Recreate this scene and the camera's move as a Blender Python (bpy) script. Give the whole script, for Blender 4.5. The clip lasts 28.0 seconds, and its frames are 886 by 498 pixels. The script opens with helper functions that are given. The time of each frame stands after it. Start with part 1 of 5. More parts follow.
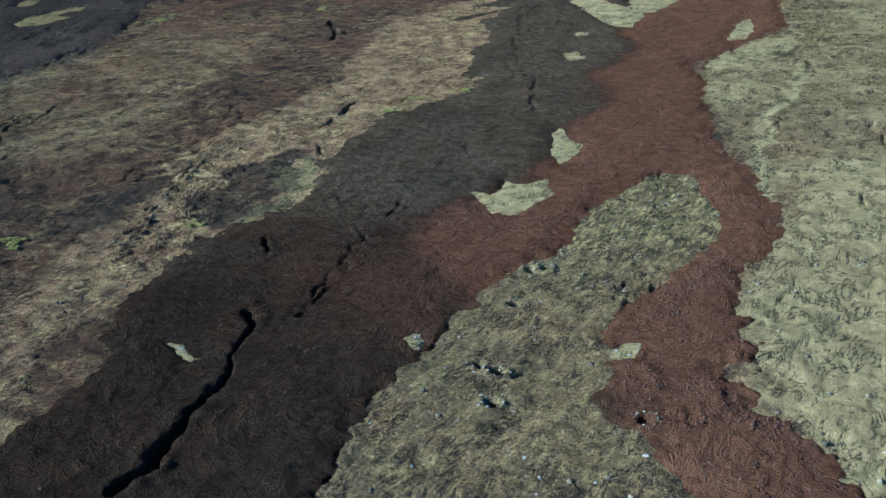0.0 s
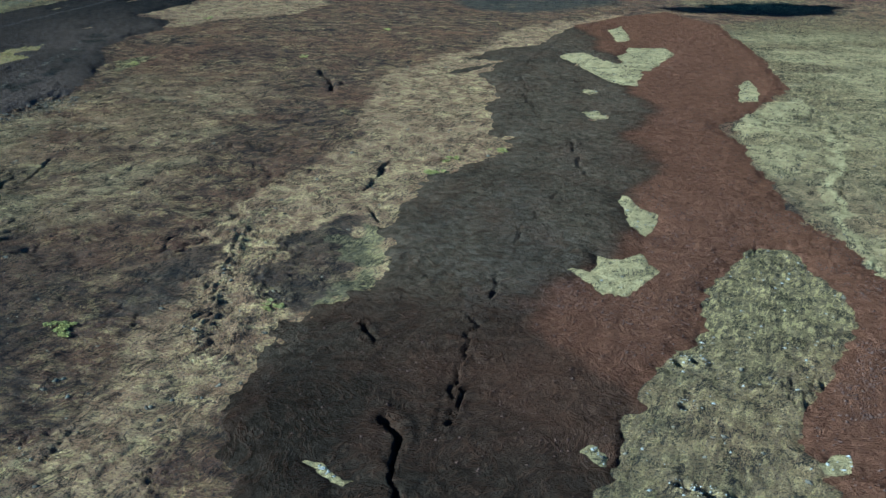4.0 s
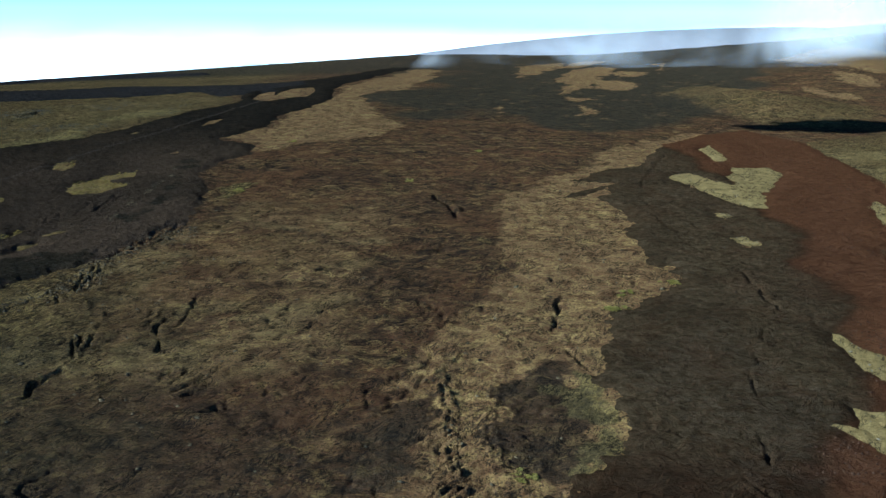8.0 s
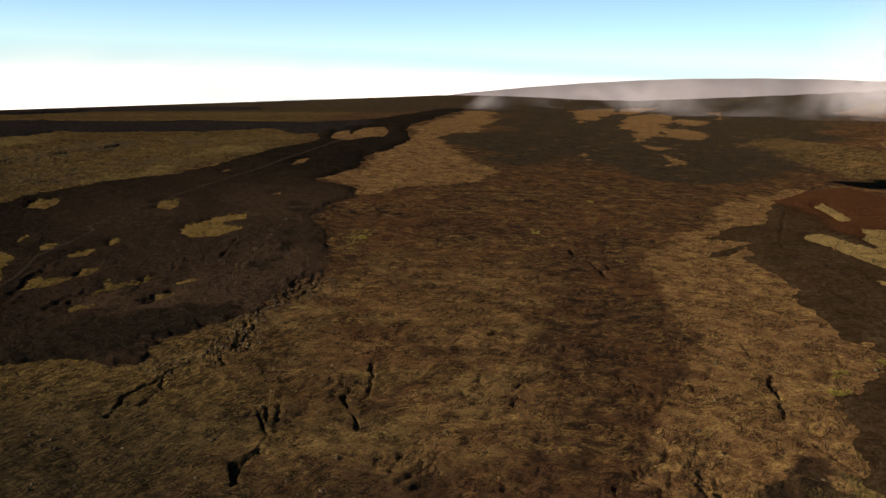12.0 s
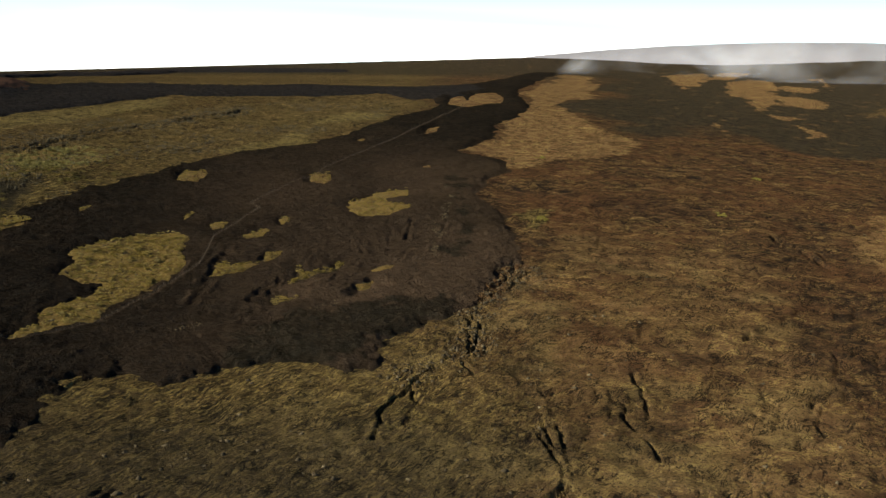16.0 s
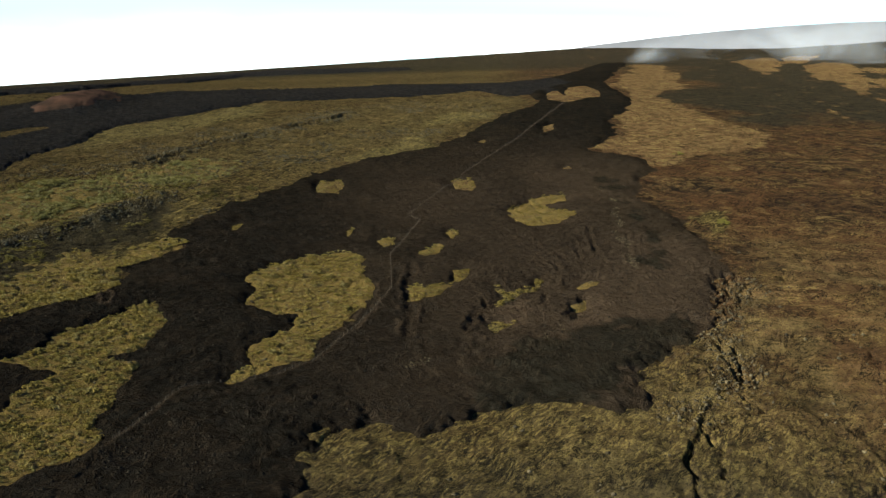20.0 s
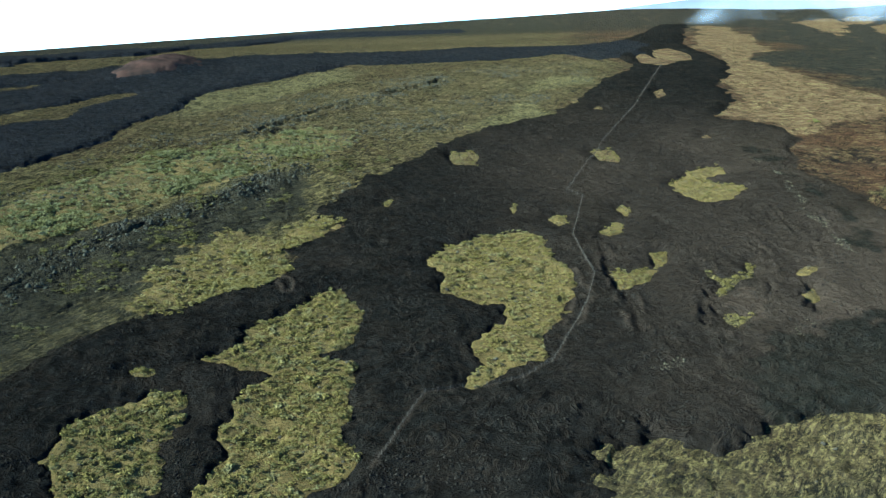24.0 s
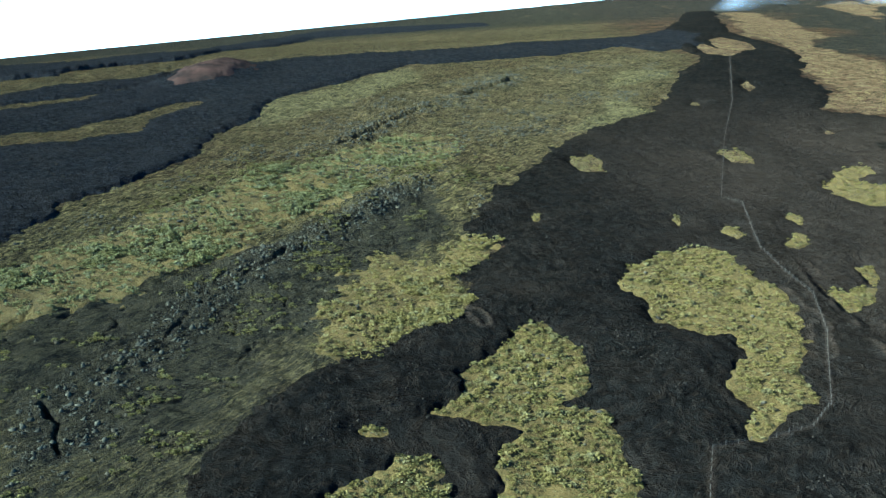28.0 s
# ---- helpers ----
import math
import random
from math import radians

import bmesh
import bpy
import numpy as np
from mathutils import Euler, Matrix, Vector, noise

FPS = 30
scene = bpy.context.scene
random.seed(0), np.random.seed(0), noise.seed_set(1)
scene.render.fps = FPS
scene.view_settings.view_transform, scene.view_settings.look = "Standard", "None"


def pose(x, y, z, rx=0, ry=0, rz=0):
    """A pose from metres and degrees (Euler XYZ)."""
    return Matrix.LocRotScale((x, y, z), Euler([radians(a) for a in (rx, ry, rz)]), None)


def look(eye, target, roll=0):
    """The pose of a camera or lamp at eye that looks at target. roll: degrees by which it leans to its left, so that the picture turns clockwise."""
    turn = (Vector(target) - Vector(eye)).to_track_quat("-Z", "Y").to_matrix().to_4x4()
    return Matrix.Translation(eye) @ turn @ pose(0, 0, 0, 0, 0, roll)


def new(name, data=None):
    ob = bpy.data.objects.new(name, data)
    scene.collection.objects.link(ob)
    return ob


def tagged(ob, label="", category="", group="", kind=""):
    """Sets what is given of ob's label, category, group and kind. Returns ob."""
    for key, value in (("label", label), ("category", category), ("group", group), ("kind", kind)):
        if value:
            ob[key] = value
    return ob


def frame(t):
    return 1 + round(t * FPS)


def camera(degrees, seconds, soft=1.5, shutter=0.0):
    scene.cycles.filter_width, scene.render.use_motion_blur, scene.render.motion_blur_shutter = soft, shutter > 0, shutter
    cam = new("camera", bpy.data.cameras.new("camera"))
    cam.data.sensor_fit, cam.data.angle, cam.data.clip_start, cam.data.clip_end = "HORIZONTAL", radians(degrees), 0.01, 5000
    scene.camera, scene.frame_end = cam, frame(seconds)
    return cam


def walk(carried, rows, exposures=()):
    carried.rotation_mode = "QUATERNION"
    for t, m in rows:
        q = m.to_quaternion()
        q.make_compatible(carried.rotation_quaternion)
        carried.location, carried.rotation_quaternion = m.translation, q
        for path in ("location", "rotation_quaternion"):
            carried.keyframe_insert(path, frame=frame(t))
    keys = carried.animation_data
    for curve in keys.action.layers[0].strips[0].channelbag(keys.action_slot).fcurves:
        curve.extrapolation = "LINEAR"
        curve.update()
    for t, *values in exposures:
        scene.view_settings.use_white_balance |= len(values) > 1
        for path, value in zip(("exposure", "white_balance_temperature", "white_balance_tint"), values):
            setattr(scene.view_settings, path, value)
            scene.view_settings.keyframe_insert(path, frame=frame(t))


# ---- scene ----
import functools
# ---------------------------------------------------------------- camera
cam = camera(48.07, 28.0, soft=1.4)
PATH = [
    (0, (542.11, -356.48, 175.31), (543.17, -264.08, 137.10), -1.99),
    (0.5, (530.96, -349.79, 175.19), (533.56, -256.91, 138.22), -1.09),
    (1, (519.77, -342.80, 175.09), (524.54, -249.85, 138.53), -0.16),
    (1.5, (508.54, -335.71, 174.04), (515.22, -243.30, 136.40), 0.38),
    (2, (497.43, -328.54, 173.93), (505.17, -236.52, 135.55), 0.60),
    (2.5, (486.16, -321.32, 174.09), (494.64, -228.95, 136.72), 0.62),
    (4.5, (442.74, -292.34, 172.96), (456.19, -198.82, 140.20), 1.21),
    (5, (432.08, -285.09, 172.68), (445.75, -190.83, 142.23), 1.63),
    (5.5, (421.18, -277.13, 172.23), (435.31, -181.93, 145.08), 1.74),
    (6, (409.82, -269.41, 172.04), (424.81, -173.93, 146.37), 1.43),
    (6.5, (398.86, -261.86, 171.67), (413.93, -166.22, 146.65), 0.86),
    (7, (388.03, -254.08, 171.57), (402.12, -158.13, 147.15), 0.40),
    (7.5, (377.20, -246.32, 171.59), (390.11, -150.05, 147.81), 0.30),
    (8, (366.23, -238.87, 171.78), (378.79, -142.44, 148.45), 0.37),
    (8.5, (355.56, -231.00, 171.51), (368.44, -134.62, 148.18), 0.55),
    (9, (344.90, -223.61, 171.38), (358.11, -127.15, 148.56), 0.89),
    (9.5, (334.66, -216.07, 171.36), (347.76, -119.53, 148.78), 1.13),
    (10, (323.93, -208.64, 171.53), (336.51, -112.01, 149.05), 1.15),
    (10.5, (313.13, -201.18, 171.65), (325.19, -104.27, 150.15), 1.13),
    (11, (302.08, -193.70, 172.18), (314.01, -96.49, 152.02), 1.19),
    (11.5, (291.24, -186.05, 172.03), (303.14, -88.72, 152.44), 1.52),
    (12, (281.17, -178.22, 171.73), (292.44, -80.81, 152.14), 2.20),
    (12.5, (270.94, -170.97, 172.00), (280.95, -73.42, 152.39), 2.29),
    (13, (259.73, -163.67, 172.36), (268.49, -66.09, 152.34), 2.43),
    (13.5, (248.78, -156.08, 172.20), (256.56, -58.75, 150.62), 2.33),
    (15.5, (204.77, -121.05, 170.38), (211.63, -24.16, 146.62), 2.74),
    (16, (193.43, -113.64, 170.53), (199.69, -16.65, 147.02), 2.53),
    (16.5, (181.97, -106.56, 169.93), (187.67, -9.39, 146.98), 2.86),
    (17, (171.44, -99.05, 169.18), (176.78, -1.80, 146.54), 2.71),
    (17.5, (160.20, -92.31, 168.99), (165.17, 4.90, 146.08), 2.28),
    (18, (149.41, -85.70, 168.67), (153.77, 11.26, 144.58), 2.13),
    (18.5, (138.52, -79.14, 168.50), (142.00, 17.88, 144.49), 1.83),
    (19, (128.07, -71.98, 168.05), (131.12, 25.29, 145.02), 1.36),
    (19.5, (117.39, -65.72, 167.99), (120.57, 31.57, 145.12), 0.80),
    (20, (106.85, -59.43, 167.62), (109.63, 37.58, 143.51), 0.22),
    (20.5, (96.39, -53.19, 167.89), (98.17, 43.48, 142.38), 0.17),
    (21, (85.78, -46.84, 168.14), (86.47, 49.74, 142.24), 0.80),
    (21.5, (75.23, -40.11, 167.72), (75.75, 56.60, 142.32), 2.09),
    (23.5, (32.06, -17.11, 164.84), (33.81, 79.28, 138.26), 1.39),
    (24, (21.89, -11.54, 164.62), (22.84, 84.56, 136.96), -0.02),
    (24.5, (11.02, -5.85, 164.81), (11.49, 89.87, 135.89), -1.21),
    (25, (0.05, -0.04, 165.14), (0.35, 95.49, 135.60), -1.69),
    (25.5, (-10.53, 5.72, 165.45), (-10.13, 101.21, 135.76), -1.74),
    (26, (-21.38, 11.44, 165.86), (-20.68, 107.16, 136.93), -1.24),
    (26.5, (-31.98, 17.21, 166.16), (-30.75, 113.27, 138.41), -0.64),
    (27, (-42.51, 23.01, 166.68), (-40.67, 119.29, 139.74), -0.02),
    (27.5, (-53.41, 28.81, 167.11), (-51.16, 124.92, 139.58), -0.40),
    (28, (-64.30, 34.32, 167.48), (-62.53, 130.18, 139.09), -1.54),
]
EXPOSURES = [(0.0, 2.65, 4000, -2), (2.5, 2.7, 3950, -3), (5.0, 2.6, 3900, -8), (6.5, 2.1, 4150, -8), (8.0, 1.7, 4750, -5), (10.0, 1.4, 6100, 5), (11.0, 1.15, 7100, 11), (12.0, 0.95, 8000, 21), (14.0, 1.05, 8000, 21), (16.0, 1.6, 6900, 5), (18.0, 1.65, 6600, 1), (20.0, 1.75, 6300, -3), (21.0, 2.05, 5700, -7), (22.0, 2.3, 5000, -12), (24.0, 2.55, 4350, -16), (25.0, 2.9, 4250, -15), (26.0, 2.85, 4150, -14), (28.0, 2.65, 4200, -16)]
walk(cam, [(t, look(eye, target, roll)) for t, eye, target, roll in PATH], EXPOSURES)

# ---------------------------------------------------------------- light
SUN_FROM = Vector((-0.966, -0.26, 0.0)).normalized()
SUN_UP = radians(27)
world = bpy.data.worlds.new("sky")
scene.world = world
world.use_nodes = True
wn = world.node_tree
bg = wn.nodes["Background"]
sky = wn.nodes.new("ShaderNodeTexSky")
sky.sky_type = "NISHITA"
sky.sun_disc = False
sky.sun_elevation = SUN_UP
sky.sun_rotation = math.atan2(SUN_FROM.x, SUN_FROM.y)
sky.altitude = 6000
sky.air_density = 1.0
sky.dust_density = 0.05
sky.ozone_density = 1.0
cool = wn.nodes.new("ShaderNodeMix")
cool.data_type, cool.blend_type = "RGBA", "MULTIPLY"
cool.inputs["Factor"].default_value = 1.0
cool.inputs[7].default_value = (0.60, 0.90, 1.12, 1)
wn.links.new(sky.outputs[0], cool.inputs[6])
wn.links.new(cool.outputs[2], bg.inputs[0])
bg.inputs[1].default_value = 0.08
sun_data = bpy.data.lights.new("sun", "SUN")
sun_data.energy = 5.0
sun_data.angle = radians(0.5)
sun_data.color = (1.0, 0.95, 0.86)
sun = new("sun", sun_data)
sun.matrix_world = look(Vector((SUN_FROM.x, SUN_FROM.y, math.tan(SUN_UP))) * 900, (0, 0, 0))

# ---------------------------------------------------------------- noise and distance helpers


TABLE = np.random.default_rng(11).random(65536).astype(np.float32)


def vnoise(x, y, size, seed):
    """Smooth value noise of that grain size, -1 to 1."""
    x = np.asarray(x, np.float32) * np.float32(1 / size) + np.float32(seed * 17.37 % 256)
    y = np.asarray(y, np.float32) * np.float32(1 / size) + np.float32(seed * 31.71 % 256)
    ix, iy = np.floor(x), np.floor(y)
    u, v = x - ix, y - iy
    u, v = u * u * (3 - 2 * u), v * v * (3 - 2 * v)
    i, j = ix.astype(np.int32) & 255, (iy.astype(np.int32) & 255) << 8
    i1, j1 = (i + 1) & 255, (j + 256) & 65535
    a, b = TABLE.take(i + j), TABLE.take(i1 + j)
    c, d = TABLE.take(i + j1), TABLE.take(i1 + j1)
    a += (b - a) * u
    c += (d - c) * u
    return 2 * (a + (c - a) * v) - 1


def fractal(x, y, size, octaves, seed):
    total, amp, norm = 0.0, 1.0, 0.0
    for k in range(octaves):
        total = total + amp * vnoise(x * math.cos(k * 0.7) + y * math.sin(k * 0.7), y * math.cos(k * 0.7) - x * math.sin(k * 0.7), size / 2 ** k, seed + 17 * k)
        norm += amp
        amp *= 0.55
    return total / norm


def smooth(lo, hi, x):
    t = np.clip((x - lo) / (hi - lo), 0, 1)
    return t * t * (3 - 2 * t)


def near_line(px, py, line):
    """Distance of points from a broken line."""
    best = np.full(px.shape, 1e18, np.float32)
    for (ax, ay), (bx, by) in zip(line, line[1:]):
        dx, dy = bx - ax, by - ay
        t = np.clip(((px - ax) * dx + (py - ay) * dy) / max(dx * dx + dy * dy, 1e-6), 0, 1)
        best = np.minimum(best, (px - ax - t * dx) ** 2 + (py - ay - t * dy) ** 2)
    return np.sqrt(best)


def inside(px, py, ring):
    odd = np.zeros(px.shape, bool)
    for (ax, ay), (bx, by) in zip(ring, ring[1:] + ring[:1]):
        if ay != by:
            odd ^= ((ay > py) != (by > py)) & (px < (bx - ax) * (py - ay) / (by - ay) + ax)
    return odd


def signed(px, py, ring, margin=60.0):
    """Signed distance from a closed outline, negative inside; far points are given the margin."""
    out = np.full(px.shape, margin, np.float32)
    xs, ys = [p[0] for p in ring], [p[1] for p in ring]
    box = (px > min(xs) - margin) & (px < max(xs) + margin) & (py > min(ys) - margin) & (py < max(ys) + margin)
    x, y = px[box], py[box]
    d = near_line(x, y, ring + ring[:1])
    out[box] = np.minimum(np.where(inside(x, y, ring), -d, d), margin)
    return out


# ---------------------------------------------------------------- lie of the land
UNIT = 165.0


def land(x, y):
    """Height of the mountainside: a gently bent slope that rolls over to a far crest."""
    x, y = np.asarray(x, float) / UNIT, np.asarray(y, float) / UNIT
    dx, dy = x - 1.2, y + 0.7
    far = np.hypot(dx, dy) + 1e-9
    az = np.clip(np.arctan2(dx, dy), -0.65, 0.6)
    k = np.minimum(1, 9 / far)
    px, py = 1.2 + dx * k, -0.7 + dy * k
    slope = 0.07436 + 0.0134 * px + 0.03492 * py - 0.0034 * px * px - 0.00275 * px * py - 0.00067 * py * py
    dip = 0.013 * smooth(0.12, 0.35, az)
    crest = 1.03 + 25 * np.tan(-0.0529 + 0.066 * az + 0.0312 * az * az - dip)
    t = np.clip((far - 9) / 16, 0, 1)
    return (slope * (1 - t) + crest * t - np.maximum(far - 25, 0) * 0.12) * UNIT


COLS, ROWS = 1260, 580
w0, w1 = 0.95 ** -0.6, 27.0 ** -0.6
vv = np.linspace(w0, w1, ROWS) ** (-1 / 0.6)
vv = np.concatenate([[-12.0, -9.0, -7.0, -5.5, -4.5, -3.6, -3.0], np.arange(-2.5, 0.94, 0.07), vv])
uu = np.concatenate([[-1.6, -1.0, -0.6, -0.35, -0.18, -0.08, -0.03], np.linspace(0, 1, COLS), [1.03, 1.08, 1.18, 1.35, 1.6, 2.0, 2.6]])
V, U = np.meshgrid(vv, uu, indexing="ij")
vp = np.maximum(V, 0.8)
left, right = -0.68 - 0.47 * vp, np.maximum(3.42 + 0.47 * vp, 2.4 + 0.65 * vp)
GX = (left + (right - left) * U)
GY = -0.05 - 0.66 * np.clip(GX, -0.8, 3.6) + V
GX, GY = (GX * UNIT).astype(np.float32), (GY * UNIT).astype(np.float32)
CELL = np.maximum(np.gradient(V, axis=0), 0.0022) * UNIT * 0.55 + 0.2
CELL = np.maximum(CELL, np.gradient(GX, axis=1) * 0.5).astype(np.float32)

# ---------------------------------------------------------------- outlines, in metres
DARK_FLOW = [(71, 203), (71, 218), (70, 252), (73, 262), (90, 266), (108, 260), (130, 277), (141, 283), (167, 284), (182, 276), (190, 283), (197, 302), (200, 325), (224, 344), (242, 365), (265, 433), (276, 443), (280, 487), (280, 561), (267, 637), (278, 698), (305, 746), (303, 799), (265, 841), (308, 929), (330, 1058), (369, 1168), (401, 1338), (407, 1522), (495, 1900), (629, 2406), (561, 2416), (421, 1962), (317, 1586), (268, 1399), (268, 1197), (215, 1092), (127, 846), (47, 758), (19, 691), (-29, 588), (-46, 534), (-27, 500), (-52, 462), (-44, 435), (-55, 415), (-101, 367), (-89, 376), (-105, 365), (-120, 356), (-128, 332), (-131, 304), (-135, 283), (-141, 236)]
KIPUKAS = {
    "crescent": [(19, 441), (30, 465), (46, 482), (65, 490), (78, 483), (78, 465), (84, 438), (86, 408), (83, 394), (75, 382), (74, 361), (66, 354), (61, 328), (52, 320), (43, 309), (36, 302), (31, 304), (34, 315), (40, 323), (35, 331), (37, 343), (44, 358), (50, 363), (51, 381), (42, 389), (33, 393), (25, 400), (25, 418)],
    "long": [(-59, 333), (-54, 346), (-56, 362), (-37, 384), (-30, 400), (-20, 407), (-9, 383), (-6, 362), (-12, 342), (-19, 333), (-6, 325), (-7, 299), (-5, 276), (0, 256), (-5, 246), (-16, 235), (-27, 228), (-38, 216), (-45, 210), (-51, 216), (-44, 239), (-38, 261), (-44, 274), (-42, 287), (-42, 307), (-36, 315), (-47, 322)],
    "lower": [(-92, 254), (-96, 273), (-93, 284), (-87, 290), (-80, 299), (-76, 305), (-65, 302), (-62, 298), (-63, 287), (-61, 279), (-63, 268), (-59, 255), (-59, 243), (-62, 233), (-82, 234), (-90, 246)],
    "tiny": [(-87, 321), (-83, 323), (-78, 319), (-80, 315), (-85, 316)],
    "heart": [(170, 598), (188, 626), (213, 643), (209, 624), (196, 608), (199, 594), (210, 586), (208, 568), (182, 551), (173, 563)],
    "far_round": [(33, 675), (38, 688), (49, 691), (54, 672), (49, 648), (36, 650)],
    "far_mid": [(133, 691), (140, 699), (151, 692), (153, 673), (147, 656), (137, 663)],
    "spot_a": [(-7, 553), (-4, 563), (-1, 553), (-3, 540), (-7, 543)],
    "spot_b": [(65, 532), (68, 537), (69, 529), (66, 523)],
    "spot_c": [(85, 515), (90, 526), (95, 521), (93, 504), (88, 496)],
    "spot_d": [(126, 537), (131, 541), (135, 530), (129, 522)],
    "spot_e": [(110, 492), (117, 501), (120, 509), (124, 502), (120, 490), (112, 480), (109, 482)],
    "wedge": [(104, 445), (106, 432), (111, 424), (121, 429), (126, 426), (118, 412), (108, 402), (103, 401), (104, 421)],
    "spot_f": [(128, 452), (133, 455), (135, 450), (130, 435), (126, 434)],
    "claw": [(148, 423), (152, 415), (160, 422), (166, 424), (172, 445), (175, 443), (170, 420), (157, 408), (149, 395), (143, 393), (149, 406)],
    "claw_low": [(137, 378), (141, 372), (153, 370), (147, 361), (142, 356), (140, 363)],
    "spot_g": [(189, 421), (197, 433), (200, 430), (193, 418)],
    "spot_h": [(182, 393), (190, 407), (190, 401), (180, 375)],
    "far_a": [(240, 979), (256, 1005), (250, 959), (236, 936)],
    "far_b": [(167, 885), (176, 897), (174, 875), (167, 870)],
    "far_c": [(152, 929), (159, 939), (158, 915), (151, 906)],
    "far_d": [(229, 750), (237, 758), (235, 740), (228, 734)],
    "far_e": [(328, 1406), (371, 1485), (370, 1366), (351, 1275), (323, 1264), (314, 1304)],
    "far_f": [(306, 1359), (304, 1291), (326, 1252), (299, 1207), (279, 1220), (285, 1280)],
}
RED_FLOW = [(407, -139), (413, -95), (423, -70), (430, -47), (420, -38), (422, -10), (439, 48), (439, 36), (437, 45), (464, 70), (478, 85), (486, 138), (485, 160), (511, 230), (541, 256), (571, 292), (581, 325), (558, 325), (579, 362), (579, 403), (598, 450), (589, 531), (615, 577), (602, 544), (566, 532), (622, 594), (589, 606), (640, 666), (677, 684), (733, 797), (836, 928), (918, 996), (948, 879), (881, 592), (851, 488), (761, 382), (729, 347), (735, 326), (713, 231), (702, 173), (703, 102), (701, 68), (692, 36), (664, 3), (658, -12), (656, -42), (649, -52), (649, -69), (638, -72), (643, -97), (649, -118), (656, -139), (663, -157), (591, -196), (454, -182)]
ISLANDS = {
    "grey_green": [(678, 121), (657, 118), (630, 88), (617, 70), (610, 54), (593, 21), (580, 17), (561, -10), (558, -22), (548, -28), (549, -45), (538, -55), (525, -74), (521, -93), (513, -118), (508, -136), (522, -168), (597, -172), (612, -139), (604, -116), (602, -104), (593, -98), (593, -85), (601, -72), (601, -45), (613, -26), (626, -15), (651, 20), (665, 37), (673, 56), (672, 92)],
    "pale_a": [(561, 97), (571, 92), (580, 113), (589, 106), (601, 115), (599, 98), (602, 90), (589, 76), (579, 66), (570, 70)],
    "pale_b": [(612, 188), (619, 203), (622, 177), (627, 168), (621, 152), (609, 133), (608, 153)],
    "pale_c": [(785, 434), (809, 496), (830, 524), (824, 488), (800, 437)],
    "pale_d": [(602, -59), (606, -54), (612, -55), (609, -63), (603, -64)],
    "pale_e": [(529, -44), (536, -42), (538, -49), (535, -55)],
    "pale_f": [(448, -42), (454, -43), (459, -52), (462, -53), (459, -60), (454, -54)],
    "pale_g": [(686, 623), (718, 656), (720, 606), (734, 586), (744, 630), (772, 680), (811, 688), (802, 641), (767, 583), (743, 553), (717, 489), (708, 492), (699, 523), (694, 572)],
    "pale_h": [(647, 394), (658, 394), (660, 373), (648, 366)],
    "pale_i": [(668, 477), (679, 474), (678, 459), (667, 450)],
    "pale_j": [(786, 808), (813, 842), (788, 731), (769, 716)],
}
OUTER_FLOW = [(-306, 504), (-289, 544), (-280, 570), (-278, 619), (-250, 668), (-226, 745), (-224, 808), (-202, 868), (-205, 957), (-162, 1031), (-79, 1172), (20, 1204), (111, 1244), (196, 1327), (231, 1260), (315, 1359), (377, 1544), (343, 1689), (229, 1494), (94, 1387), (-22, 1319), (-150, 1285), (-230, 1260), (-253, 1229), (-261, 1197), (-321, 1145), (-389, 1024), (-416, 1005), (-521, 972)]
OUTER_ISLANDS = [
    [(-435, 805), (-406, 841), (-360, 853), (-325, 894), (-282, 965), (-262, 969), (-294, 887), (-289, 838), (-335, 804), (-388, 795)],
    [(-509, 969), (-477, 1020), (-444, 1038), (-394, 1039), (-389, 1005), (-419, 981), (-456, 967)],
]
OUTER_BAND = [(-536, 1005), (-488, 1049), (-439, 1107), (-369, 1136), (-342, 1180), (-335, 1206), (-341, 1150), (-345, 1091), (-365, 1066), (-404, 1018), (-466, 993)]
FAR_BAND = [(-884, 1740), (-803, 1822), (-618, 1657), (-558, 1838), (-464, 1777), (-431, 2151), (-359, 2976), (-125, 2734), (99, 2482), (112, 2299), (-90, 2272), (-290, 2282), (-303, 1812), (-394, 1716), (-374, 1349), (-455, 1327), (-478, 1186), (-530, 1156), (-650, 1251)]
